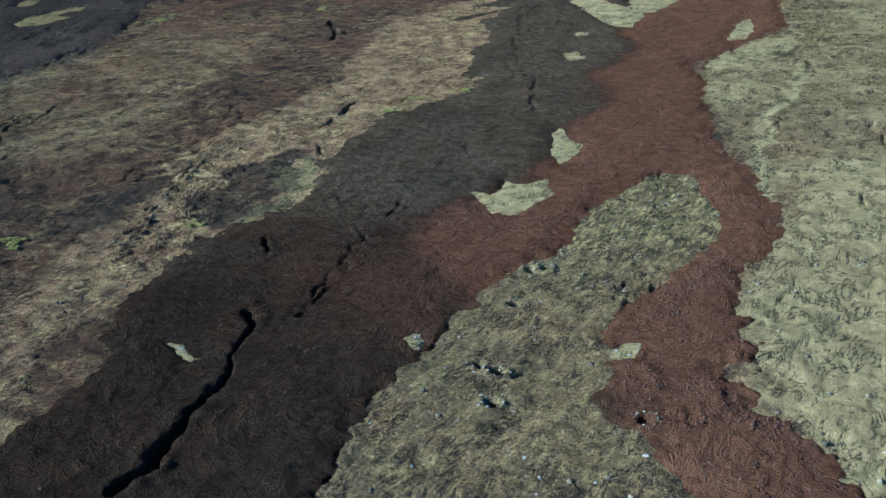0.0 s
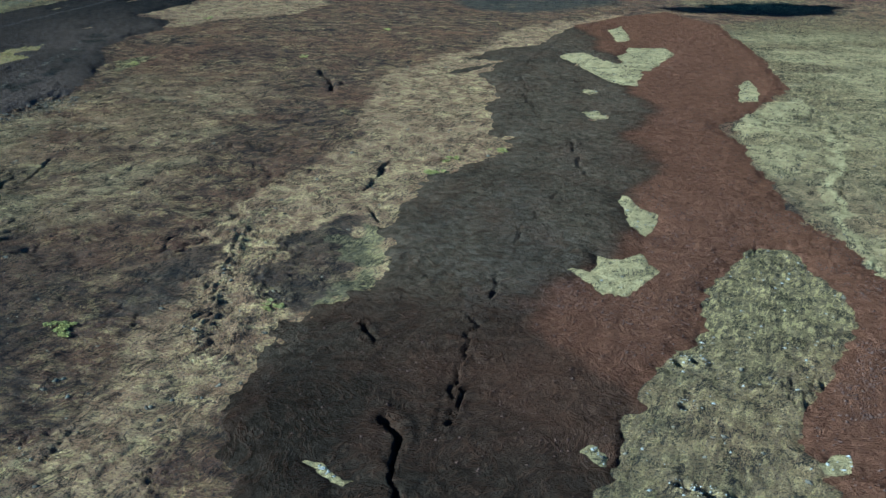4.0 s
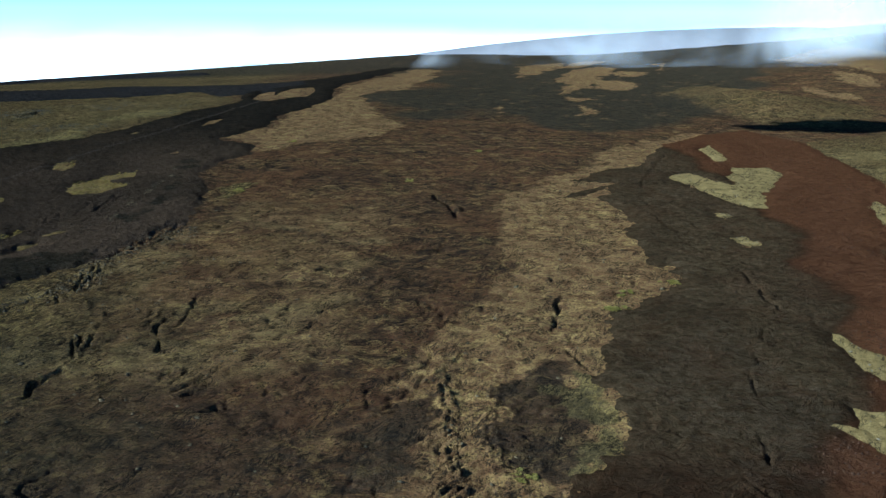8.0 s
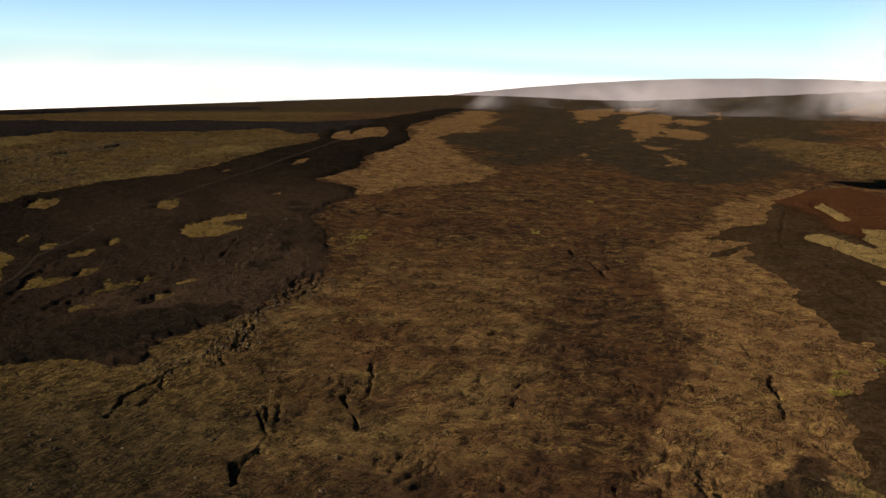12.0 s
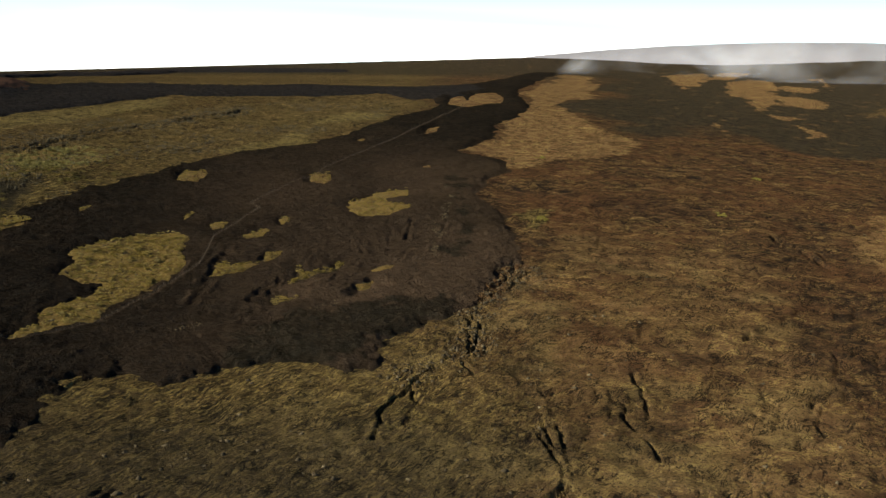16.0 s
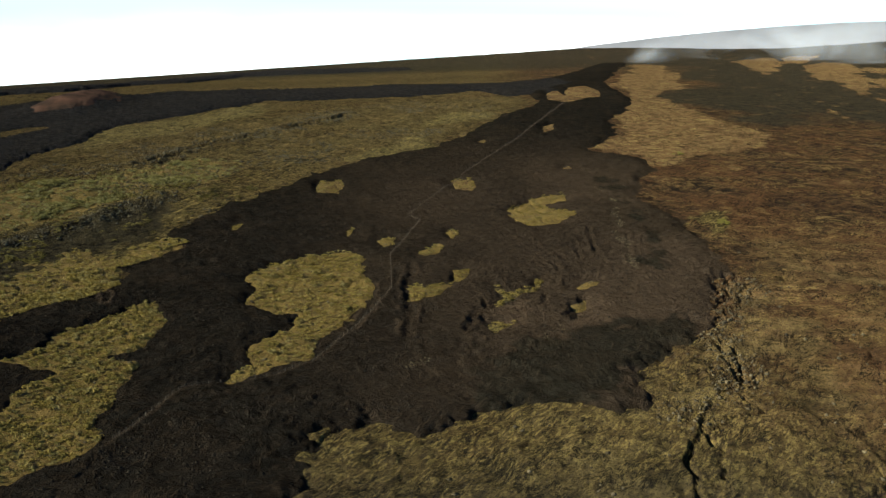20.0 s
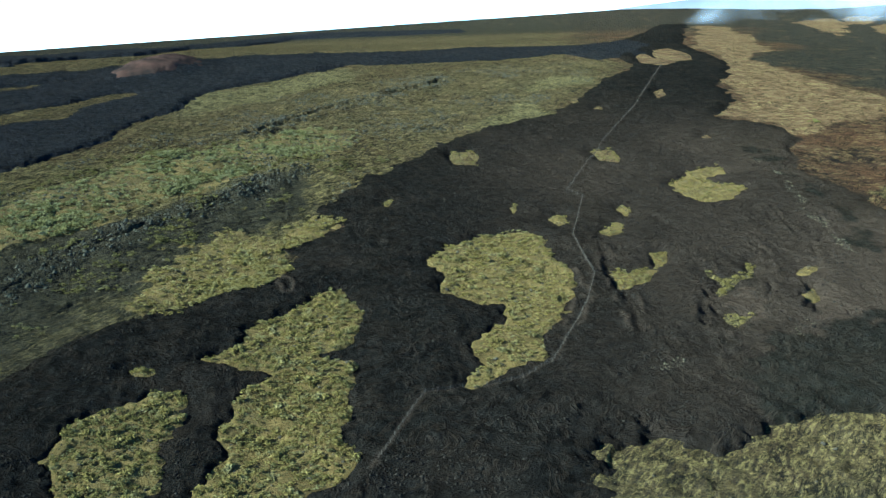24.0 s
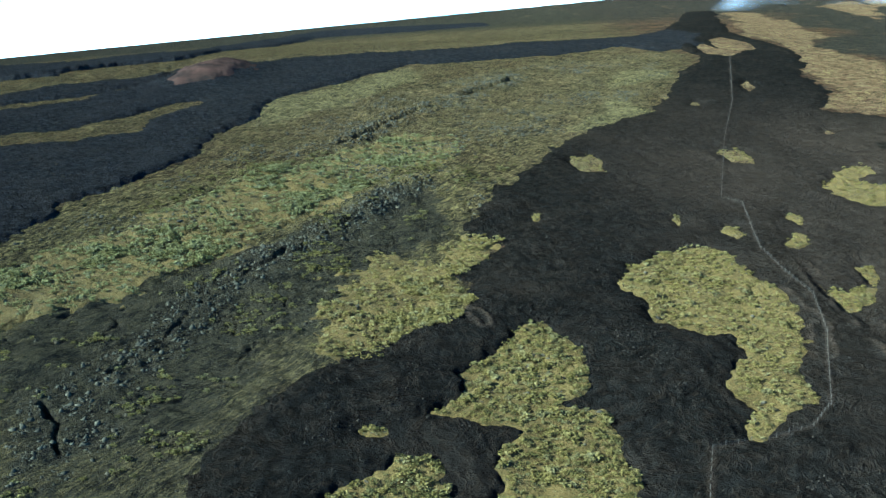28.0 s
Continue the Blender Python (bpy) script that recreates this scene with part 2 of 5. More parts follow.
TAN = {
    "tongue": [(381, 33), (390, 67), (406, 142), (396, 167), (416, 193), (451, 239), (475, 359), (511, 490), (558, 579), (651, 750), (757, 865), (840, 939), (771, 675), (598, 315), (524, 200), (482, 74), (449, 26), (406, -35), (411, -141), (386, -150), (352, -51), (374, -16), (387, 16)],
    "far_tongue": [(267, 849), (321, 950), (334, 1127), (403, 1299), (415, 1515), (524, 1908), (630, 2359), (702, 2302), (542, 1542), (437, 1304), (447, 1128), (479, 979), (438, 872), (359, 814), (305, 756), (305, 813)],
    "far_1": [(959, 2592), (1065, 2792), (1152, 2895), (1090, 2619), (1237, 2976), (1299, 2893), (1108, 2483), (1039, 2463), (873, 2099), (815, 1959)],
    "far_2": [(896, 1916), (1036, 2319), (1141, 2503), (1187, 2453), (1088, 2126), (1036, 2038), (974, 1789), (911, 1720), (902, 1656), (831, 1484), (785, 1426), (802, 1553), (874, 1701), (871, 1791)],
    "far_3": [(953, 1790), (1011, 1842), (1000, 1705), (938, 1540), (896, 1522), (905, 1613)],
    "far_4": [(1119, 2202), (1153, 2095), (1097, 1946), (1043, 1896)],
    "far_5": [(1314, 2494), (1344, 2504), (1283, 2284), (1209, 2148)],
    "far_6": [(791, 1386), (825, 1369), (777, 1299), (780, 1206), (792, 1182), (765, 1124), (735, 1121)],
    "far_7": [(1274, 1563), (1310, 1556), (1293, 1457), (1319, 1437), (1301, 1364), (1251, 1360), (1257, 1457)],
    "far_8": [(1522, 1931), (1529, 1852), (1513, 1722), (1440, 1557), (1407, 1555), (1422, 1689)],
    "far_9": [(1598, 2313), (1865, 2664), (1997, 2717), (1912, 2332), (1856, 2097), (1660, 1793), (1555, 1789), (1609, 2039), (1588, 2136)],
    "far_10": [(631, 1216), (650, 1216), (627, 1124), (620, 1149)],
    "outer_1": [(-227, 1264), (-152, 1321), (-34, 1426), (67, 1513), (211, 1627), (229, 1532), (98, 1424), (-22, 1332), (-136, 1294)],
    "outer_2": [(-237, 1740), (-106, 1873), (68, 2015), (234, 2093), (348, 2086), (257, 1892), (88, 1751), (-101, 1645)],
}
PALE = [
    [(643, -139), (646, -88), (659, -35), (690, 18), (718, 89), (758, 129), (805, 155), (666, -144)],
    [(804, 329), (811, 322), (773, 252), (742, 211), (729, 165), (718, 115), (701, 73), (697, 79), (713, 131), (724, 175), (737, 210), (767, 252)],
    [(733, 325), (777, 392), (817, 432), (855, 467), (837, 425), (789, 368), (740, 319)],
    [(724, 105), (752, 129), (777, 141), (792, 128), (748, 41), (727, 34), (702, 16), (692, 25), (674, 4), (673, 14), (696, 42)],
]
DARK_PLAIN = [(406, 1266), (535, 1512), (686, 2170), (716, 2504), (1201, 3541), (2287, 4179), (2731, 4158), (873, 1033), (679, 984), (663, 1108), (530, 1022), (481, 989), (447, 1128)]
SUNLIT_GROUND = [(199, 325), (224, 343), (241, 361), (267, 433), (277, 443), (282, 487), (283, 566), (269, 637), (350, 680), (506, 763), (509, 650), (420, 420), (385, 260), (350, 175), (270, 160), (147, 181), (71, 203), (70, 248), (90, 262), (130, 275), (181, 274)]
BROWN_CRUST = [
    [(141, 388), (162, 402), (162, 383), (153, 365), (138, 366)],
    [(184, 392), (205, 401), (202, 377), (184, 354), (175, 363)],
]
SMOOTH_CRUST = [
    [(247, 695), (253, 629), (246, 544), (235, 467), (237, 452), (248, 473), (254, 532), (255, 620), (258, 685)],
    [(132, 279), (157, 275), (191, 297), (201, 326), (227, 348), (228, 376), (196, 360), (158, 340), (127, 311)],
]
PALE_TRACK = [(809, 332), (777, 261), (745, 215), (732, 174), (713, 136), (708, 102), (698, 71)]
GREY_SLABS = [
    [(443, 150), (476, 174), (475, 124), (466, 85), (447, 61), (436, 70), (433, 107)],
    [(381, 112), (394, 137), (413, 141), (407, 109), (397, 91), (390, 59), (371, 61)],
]
OLIVE_SLAB = [(458, 143), (482, 160), (486, 134), (477, 86), (459, 68), (471, 103)]
OLIVE_SPOT = [(290, 581), (317, 595), (312, 552), (293, 530)]
DIM_SCRUB = [(-217, 435), (-180, 495), (-135, 554), (-61, 626), (-41, 541), (-103, 455), (-114, 417), (-139, 353), (-175, 308), (-193, 300), (-228, 391)]
GREEN_SLOPE = [(-286, 444), (-286, 536), (-216, 695), (-137, 914), (-55, 1029), (101, 1176), (234, 1242), (198, 1070), (70, 803), (-20, 621), (-42, 521), (-77, 395), (-134, 344), (-135, 270), (-206, 276)]
SCRUB = {
    "strip": [(-262, 441), (-268, 491), (-246, 530), (-212, 598), (-168, 657), (-136, 698), (-84, 783), (-42, 776), (-43, 692), (-82, 658), (-106, 583), (-153, 536), (-177, 495), (-201, 446), (-242, 425)],
    "field": [(-114, 405), (-110, 416), (-103, 455), (-84, 483), (-57, 475), (-46, 441), (-43, 431), (-68, 394), (-89, 371), (-101, 367)],
    "corner": [(-49, 495), (-42, 517), (-27, 506), (-36, 481), (-48, 463)],
    "far_strip": [(-205, 887), (-202, 957), (-151, 1040), (-79, 1158), (-63, 1068), (-137, 914), (-191, 842)],
    "far_edge": [(46, 773), (81, 838), (107, 918), (128, 844), (104, 798), (46, 763)],
    "far_knoll": [(121, 1019), (156, 1097), (197, 1092), (193, 1049), (116, 976)],
}
CINDER_CONE = [(-339, 1089), (-336, 1128), (-323, 1212), (-298, 1255), (-258, 1220), (-229, 1153), (-244, 1086), (-273, 1055), (-319, 1055)]
GREEN_HILL = [(981, 1459), (1066, 1583), (1131, 1617), (1128, 1496), (1157, 1439), (1195, 1387), (1240, 1259), (1145, 1100), (1060, 1090), (998, 1103), (996, 1172), (996, 1275), (986, 1354)]
BLUE_CRUST = [(494, 158), (575, 238), (572, 108), (559, 58), (512, 42)]
RIBBED_CHANNEL = [(413, 162), (450, 161), (435, 41), (429, 17), (401, 22), (405, 76)]
FENCE = [(301, 1212), (203, 881), (149, 723), (102, 571), (110, 559), (93, 477), (95, 418), (86, 381), (65, 324), (53, 308), (19, 298), (12, 276), (4, 247)]
RED_CINDERS = [(1135, 1414), (1151, 1405), (1148, 1357), (1126, 1314), (1117, 1335)]
# fissures and collapsed tubes: half width, depth, line
FISSURES = [
    (2.6, 6.0, [(473, -23), (474, -40), (473, -65), (470, -77), (466, -90), (462, -107), (462, -118), (453, -128)]),
    (1.6, 4.0, [(469, 47), (475, 25)]),
    (1.4, 2.2, [(820, 909), (735, 760), (664, 626), (625, 520), (609, 391), (614, 310), (607, 240), (579, 194), (553, 149), (540, 112), (520, 65)]),
    (1.1, 2.0, [(494, 114), (502, 62), (511, 39), (500, 9), (492, -24)]),
    (3.0, 4.0, [(461, 535), (469, 460)]),
    (2.2, 4.0, [(502, 316), (498, 273), (475, 197), (459, 180)]),
    (2.2, 4.0, [(478, 202), (485, 160)]),
    (1.6, 3.0, [(509, 65), (512, 40), (521, 49), (537, 79)]),
    (1.3, 3.2, [(271, 439), (253, 391), (239, 355), (241, 328), (235, 300)]),
    (1.4, 3.0, [(241, 324), (232, 290), (231, 271), (207, 262), (206, 226)]),
    (2.2, 4.0, [(-196, 353), (-179, 318), (-185, 306)]),
    (2.0, 4.0, [(-180, 373), (-168, 400), (-165, 432), (-155, 461), (-130, 514), (-99, 570), (-74, 628)]),
    (4.0, 5.0, [(-125, 749), (-76, 863), (-13, 969), (32, 1052)]),
    (1.2, 3.0, [(205, 271), (234, 305), (238, 359), (280, 429)]),
    (1.8, 3.0, [(332, 286), (372, 333), (416, 376), (455, 385)]),
    (1.6, 3.0, [(246, 153), (258, 196), (249, 231)]),
    (1.8, 3.0, [(260, 245), (261, 197), (251, 165)]),
    (1.4, 3.0, [(491, -32), (500, -7), (512, 15)]),
    (1.6, 3.2, [(229, 287), (218, 283), (209, 270), (202, 256), (198, 235), (192, 212)]),
    (1.9, 3.6, [(234, 142), (233, 131), (227, 118), (221, 105), (216, 97)]),
    (1.5, 3.0, [(258, 196), (251, 176), (248, 168), (246, 156)]),
    (1.4, 2.8, [(293, 255), (288, 241), (291, 218), (292, 201)]),
    (1.4, 2.8, [(302, 282), (301, 265), (297, 238)]),
    (1.4, 2.8, [(342, 294), (335, 281)]),
    (1.2, 2.4, [(255, 238), (256, 212)]),
]

# ---------------------------------------------------------------- relief shared by the ground and the flows
wobble = 3.8 * fractal(GX, GY, 26, 4, 5) + np.clip(CELL, 0, 14) * 0.9 * fractal(GX, GY, 90, 3, 8)
wobble += 3.4 * fractal(GX, GY, 9, 3, 6) * np.clip(5 / CELL, 0, 1)
wobble += 6.0 * fractal(GX, GY, 15, 4, 7) * np.clip(8 / CELL, 0, 1)
wobble += 3.0 * fractal(GX, GY, 4.5, 2, 12) * np.clip(2.0 / CELL, 0, 1)
wobble += np.where(CELL > 6, 10 * fractal(GX, GY, 120, 3, 9), 0)
BROAD = ("crescent", "long", "lower", "heart", "grey_green", "pale_g")
d_dark = signed(GX, GY, DARK_FLOW) + wobble
d_kip = {k: signed(GX, GY, r, 40) + (0.7 if k in BROAD else 0.42) * wobble for k, r in KIPUKAS.items()}
for d in d_kip.values():
    d_dark = np.maximum(d_dark, -d)
d_red = signed(GX, GY, RED_FLOW) + wobble
d_isl = {k: signed(GX, GY, r, 40) + (0.7 if k in BROAD else 0.42) * wobble for k, r in ISLANDS.items()}
for d in d_isl.values():
    d_red = np.maximum(d_red, -d)
d_outer = signed(GX, GY, OUTER_FLOW) + wobble
for r in OUTER_ISLANDS:
    d_outer = np.maximum(d_outer, -signed(GX, GY, r) - wobble)
d_band = signed(GX, GY, OUTER_BAND) + wobble
d_far = signed(GX, GY, FAR_BAND, 120) + 2 * wobble
d_cone = signed(GX, GY, CINDER_CONE, 90)
d_hill = signed(GX, GY, GREEN_HILL, 200)


def grain(size, seed, octaves=3):
    """Relief noise that fades where the mesh is too coarse to carry it."""
    return fractal(GX, GY, size, octaves, seed) * np.clip(size / (2.2 * CELL), 0, 1)


FOLDS = 0.5 - np.abs(fractal(GX * 0.55 + 0.25 * GY, GY, 9, 3, 25)) * 2
HUMMOCK = 1.2 * grain(38, 21) + 1.3 * (0.5 - np.abs(grain(16, 22))) + 0.35 * grain(5, 23, 2) + 0.5 * FOLDS * np.clip(4 / CELL, 0, 1)
HUMMOCK *= np.clip(3.2 / CELL, 0.35, 1)
along, across = 0.5 * GX + 0.86 * GY, 0.86 * GX - 0.5 * GY
crack = np.abs(fractal(across + 3 * vnoise(GX, GY, 13, 18), along * 0.24, 15, 4, 28))
RIDGES = -1.5 * np.exp(-((crack / (0.014 + 0.010 * CELL)) ** 2)) * smooth(-0.05, 0.25, fractal(GX, GY, 45, 3, 19)) * np.clip(3 / CELL, 0, 1)
RIDGES += 0.8 * (0.25 - np.abs(fractal(across, along * 0.3, 6, 3, 20))) * np.clip(6 / (4 * CELL), 0, 1)
TUMULI = np.maximum(0, grain(55, 24) - 0.12) * 5.0
Z = (land(GX, GY) + HUMMOCK * 1.1 + RIDGES).astype(np.float32)
rocky = smooth(40, -20, signed(GX, GY, GREEN_SLOPE, 60))
Z += TUMULI * (0.35 + 1.2 * rocky)
Z += 14 * smooth(25, -60, d_cone) + 22 * smooth(40, -150, d_hill)
rib = smooth(6, -6, signed(GX, GY, RIBBED_CHANNEL) + wobble) * np.clip(3 / CELL, 0, 1)
Z += rib * (0.42 * np.sin((GY + 5 * fractal(GX, GY, 14, 3, 27) + 0.03 * (GX - 425) ** 2) * 1.4) * 2.2)
for line in ([(418, 180), (417, 138), (414, 103), (410, 55), (409, 35)], [(444, 160), (433, 125), (427, 91), (426, 58), (422, 38)]):
    d = near_line(GX + 1.6 * vnoise(GX, GY, 9, 30), GY, line)
    Z += np.clip(3 / CELL, 0, 1) * (0.75 * np.exp(-((d - 1.6) / 1.2) ** 2) - 0.12 * np.exp(-(d / 0.9) ** 2)) * (0.4 + smooth(-0.5, 0.3, fractal(GX, GY, 8, 2, 17)))
crag_lift = np.exp(-(near_line(GX, GY, [(-180, 373), (-168, 400), (-165, 432), (-155, 461), (-130, 514), (-99, 570), (-74, 628)]) / 16) ** 2) + np.exp(-(near_line(GX, GY, [(-125, 749), (-76, 863), (-13, 969), (32, 1052)]) / 26) ** 2)
Z += crag_lift * (0.6 + 2.6 * np.abs(grain(11, 29, 3)))
for half, deep, line in FISSURES:
    if half < 2.5:
        half, deep = 0.75 * half, 0.75 * deep
    xs, ys = [p[0] for p in line], [p[1] for p in line]
    box = (GX > min(xs) - 25) & (GX < max(xs) + 25) & (GY > min(ys) - 25) & (GY < max(ys) + 25)
    x, y = GX[box], GY[box]
    d = near_line(x + 5.0 * fractal(x, y, 17, 4, 31), y + 5.0 * fractal(x, y, 17, 4, 32), line)
    width = half * (0.46 + 0.5 * fractal(x, y, 15, 3, 33) if half > 2.5 else 0.26 + 0.85 * fractal(x, y, 15, 3, 33)) + 0.10 * CELL[box]
    cut = np.exp(-((d / np.maximum(width, 0.3)) ** 4)) * np.clip(2.2 * width, 0, half) / half
    lip = np.exp(-(((d - 1.7 * half) / half) ** 2)) * (0.5 + fractal(x, y, 9, 2, 34))
    Z[box] += -deep * cut + 0.2 * deep * lip

# small collapse pits in the grey-green island
PITS = [(581, 7), (572, -23), (556, -65), (562, -70), (559, -89), (604, -102), (587, 8)]
for x, y in PITS:
    d = np.hypot(GX - x + 1.2 * FOLDS, GY - y)
    Z += 0.9 * np.exp(-((d - 3.4) / 1.2) ** 2) - 3.0 * np.exp(-(d / 1.9) ** 4)

# ---------------------------------------------------------------- materials


def shader(name):
    mat = bpy.data.materials.new(name)
    mat.use_nodes = True
    nt = mat.node_tree
    return mat, nt, nt.nodes["Principled BSDF"]


def node(nt, kind, **values):
    n = nt.nodes.new(kind)
    for key, value in values.items():
        n.inputs[key].default_value = value
    return n


def coords(nt, scale=(1, 1, 1), turn=0.0):
    geo = nt.nodes.new("ShaderNodeNewGeometry")
    m = nt.nodes.new("ShaderNodeMapping")
    m.inputs["Scale"].default_value = scale
    m.inputs["Rotation"].default_value = (0, 0, turn)
    nt.links.new(geo.outputs["Position"], m.inputs["Vector"])
    return m.outputs["Vector"]


def streaked(nt, angle, ratio):
    """Coordinates whose pattern is drawn out along a compass angle from y towards x."""
    geo = nt.nodes.new("ShaderNodeNewGeometry")
    m = nt.nodes.new("ShaderNodeMapping")
    m.vector_type = "TEXTURE"
    m.inputs["Rotation"].default_value = (0, 0, -angle)
    m.inputs["Scale"].default_value = (1, ratio, 1)
    nt.links.new(geo.outputs["Position"], m.inputs["Vector"])
    return m.outputs["Vector"]


def noise_of(nt, vec, scale, detail=4.0, rough=0.6, distort=0.0):
    n = node(nt, "ShaderNodeTexNoise", Scale=scale, Detail=detail, Roughness=rough, Distortion=distort)
    nt.links.new(vec, n.inputs["Vector"])
    return n.outputs["Fac"]


def ramp(nt, fac, lo, hi):
    n = node(nt, "ShaderNodeMapRange")
    n.inputs["From Min"].default_value, n.inputs["From Max"].default_value = lo, hi
    nt.links.new(fac, n.inputs["Value"])
    return n.outputs["Result"]


def mixed(nt, fac, a, b):
    n = nt.nodes.new("ShaderNodeMix")
    n.data_type = "RGBA"
    for sock, value in ((n.inputs["Factor"], fac), (n.inputs[6], a), (n.inputs[7], b)):
        if hasattr(value, "is_linked"):
            nt.links.new(value, sock)
        elif isinstance(value, (int, float)):
            sock.default_value = value
        else:
            sock.default_value = (*value, 1)
    return n.outputs[2]


def maths(nt, op, a, b):
    n = nt.nodes.new("ShaderNodeMath")
    n.operation = op
    for sock, value in zip(n.inputs, (a, b)):
        if hasattr(value, "is_linked"):
            nt.links.new(value, sock)
        else:
            sock.default_value = value
    return n.outputs[0]


def eased(nt, gate, low):
    """A gate that lets through no less than the low share."""
    return maths(nt, "ADD", maths(nt, "MULTIPLY", gate, 1 - low), low)


def bumped(nt, bsdf, height, distance, strength=1.0):
    b = node(nt, "ShaderNodeBump", Strength=strength, Distance=distance)
    nt.links.new(height, b.inputs["Height"])
    nt.links.new(b.outputs[0], bsdf.inputs["Normal"])


def attribute(nt, name):
    a = nt.nodes.new("ShaderNodeAttribute")
    a.attribute_name = name
    sep = nt.nodes.new("ShaderNodeSeparateColor")
    nt.links.new(a.outputs["Color"], sep.inputs[0])
    return sep.outputs[0], sep.outputs[1], sep.outputs[2], a.outputs["Alpha"]


def ground_material():
    mat, nt, b = shader("old_pahoehoe")
    tan, green, dark, pale = attribute(nt, "zone")
    vec = coords(nt)
    rope_vec = coords(nt, (0.68, 1, 1), radians(-20))
    broad = noise_of(nt, vec, 0.018, 5, 0.6, 0.4)
    mid = noise_of(nt, vec, 0.10, 6, 0.7, 0.8)
    ropes = noise_of(nt, rope_vec, 0.42, 7, 0.74, 1.6)
    fine = noise_of(nt, vec, 1.0, 5, 0.78, 0.3)
    folds = noise_of(nt, rope_vec, 0.085, 7, 0.66, 1.8)
    lines = ramp(nt, maths(nt, "ABSOLUTE", maths(nt, "SUBTRACT", folds, 0.5), 0.0), 0.045, 0.005)
    lines = maths(nt, "MULTIPLY", lines, ramp(nt, mid, 0.40, 0.6))
    patch = ramp(nt, mid, 0.36, 0.66)
    flecks = noise_of(nt, coords(nt, (0.7, 1, 1), radians(25)), 0.65, 4, 0.7, 1.2)
    flecks = maths(nt, "MULTIPLY", ramp(nt, flecks, 0.59, 0.65), ramp(nt, mid, 0.42, 0.60))
    swirl = noise_of(nt, coords(nt, (0.8, 1, 1), radians(20)), 0.045, 6, 0.66, 2.6)
    flecks = maths(nt, "MAXIMUM", flecks, maths(nt, "MULTIPLY", ramp(nt, swirl, 0.57, 0.63), ramp(nt, ropes, 0.42, 0.56)))
    light = maths(nt, "MAXIMUM", maths(nt, "MULTIPLY", ramp(nt, ropes, 0.59, 0.68), 0.85), maths(nt, "MAXIMUM", flecks, maths(nt, "MULTIPLY", lines, 0.9)))
    gate = ramp(nt, noise_of(nt, coords(nt, (0.7, 1, 1), radians(-25)), 0.026, 5, 0.65, 1.0), 0.44, 0.58)
    light = maths(nt, "MULTIPLY", light, eased(nt, gate, 0.3))
    faint = maths(nt, "MULTIPLY", light, 0.6)
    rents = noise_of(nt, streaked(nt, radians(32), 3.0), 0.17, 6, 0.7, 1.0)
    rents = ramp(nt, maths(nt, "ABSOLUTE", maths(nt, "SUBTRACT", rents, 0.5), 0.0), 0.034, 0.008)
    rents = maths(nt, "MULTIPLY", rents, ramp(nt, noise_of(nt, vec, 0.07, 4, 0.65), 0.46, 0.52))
    col = mixed(nt, patch, (0.0200, 0.0138, 0.0092), (0.071, 0.0355, 0.0165))
    col = mixed(nt, faint, col, (0.270, 0.180, 0.056))
    col = mixed(nt, maths(nt, "MULTIPLY", ramp(nt, broad, 0.43, 0.63), 0.6), col, mixed(nt, faint, (0.082, 0.038, 0.0165), (0.22, 0.132, 0.042)))
    tan_col = mixed(nt, patch, (0.092, 0.048, 0.0205), (0.176, 0.105, 0.043))
    tan_col = mixed(nt, maths(nt, "MULTIPLY", light, 0.85), tan_col, (0.330, 0.226, 0.070))
    col = mixed(nt, tan, col, tan_col)
    green_col = mixed(nt, patch, (0.041, 0.030, 0.0115), (0.086, 0.061, 0.0215))
    combed = noise_of(nt, streaked(nt, radians(32), 3.4), 0.55, 5, 0.7, 0.8)
    green_col = mixed(nt, maths(nt, "MULTIPLY", light, 0.4), green_col, (0.145, 0.113, 0.040))
    green_col = mixed(nt, ramp(nt, combed, 0.50, 0.59), green_col, (0.200, 0.143, 0.044))
    green_col = mixed(nt, ramp(nt, combed, 0.46, 0.38), green_col, (0.022, 0.018, 0.011))
    col = mixed(nt, green, col, green_col)
    pale_col = mixed(nt, patch, (0.152, 0.108, 0.039), (0.216, 0.156, 0.058))
    pale_col = mixed(nt, maths(nt, "MULTIPLY", light, 0.25), pale_col, (0.31, 0.24, 0.095))
    col = mixed(nt, pale, col, pale_col)
    col = mixed(nt, dark, col, mixed(nt, mid, (0.0185, 0.0150, 0.0100), (0.046, 0.0355, 0.0205)))
    # darker tone where the fine bump is low, weaker on pale ground
    fine_lows = maths(nt, "MULTIPLY", ramp(nt, fine, 0.48, 0.40), eased(nt, ramp(nt, pale, 0.7, 0.2), 0.35))
    col = mixed(nt, fine_lows, col, mixed(nt, 0.8, col, (0.010, 0.009, 0.008)))
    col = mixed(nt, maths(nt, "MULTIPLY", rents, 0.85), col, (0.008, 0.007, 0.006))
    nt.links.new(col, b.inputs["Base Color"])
    b.inputs["Roughness"].default_value = 0.85
    b.inputs["Specular IOR Level"].default_value = 0.0
    b.inputs["Diffuse Roughness"].default_value = 1.0
    h = maths(nt, "SUBTRACT", maths(nt, "ADD", maths(nt, "MULTIPLY", ropes, 1.6), fine), maths(nt, "MULTIPLY", rents, 0.6))
    bumped(nt, b, h, 2.2)
    return mat


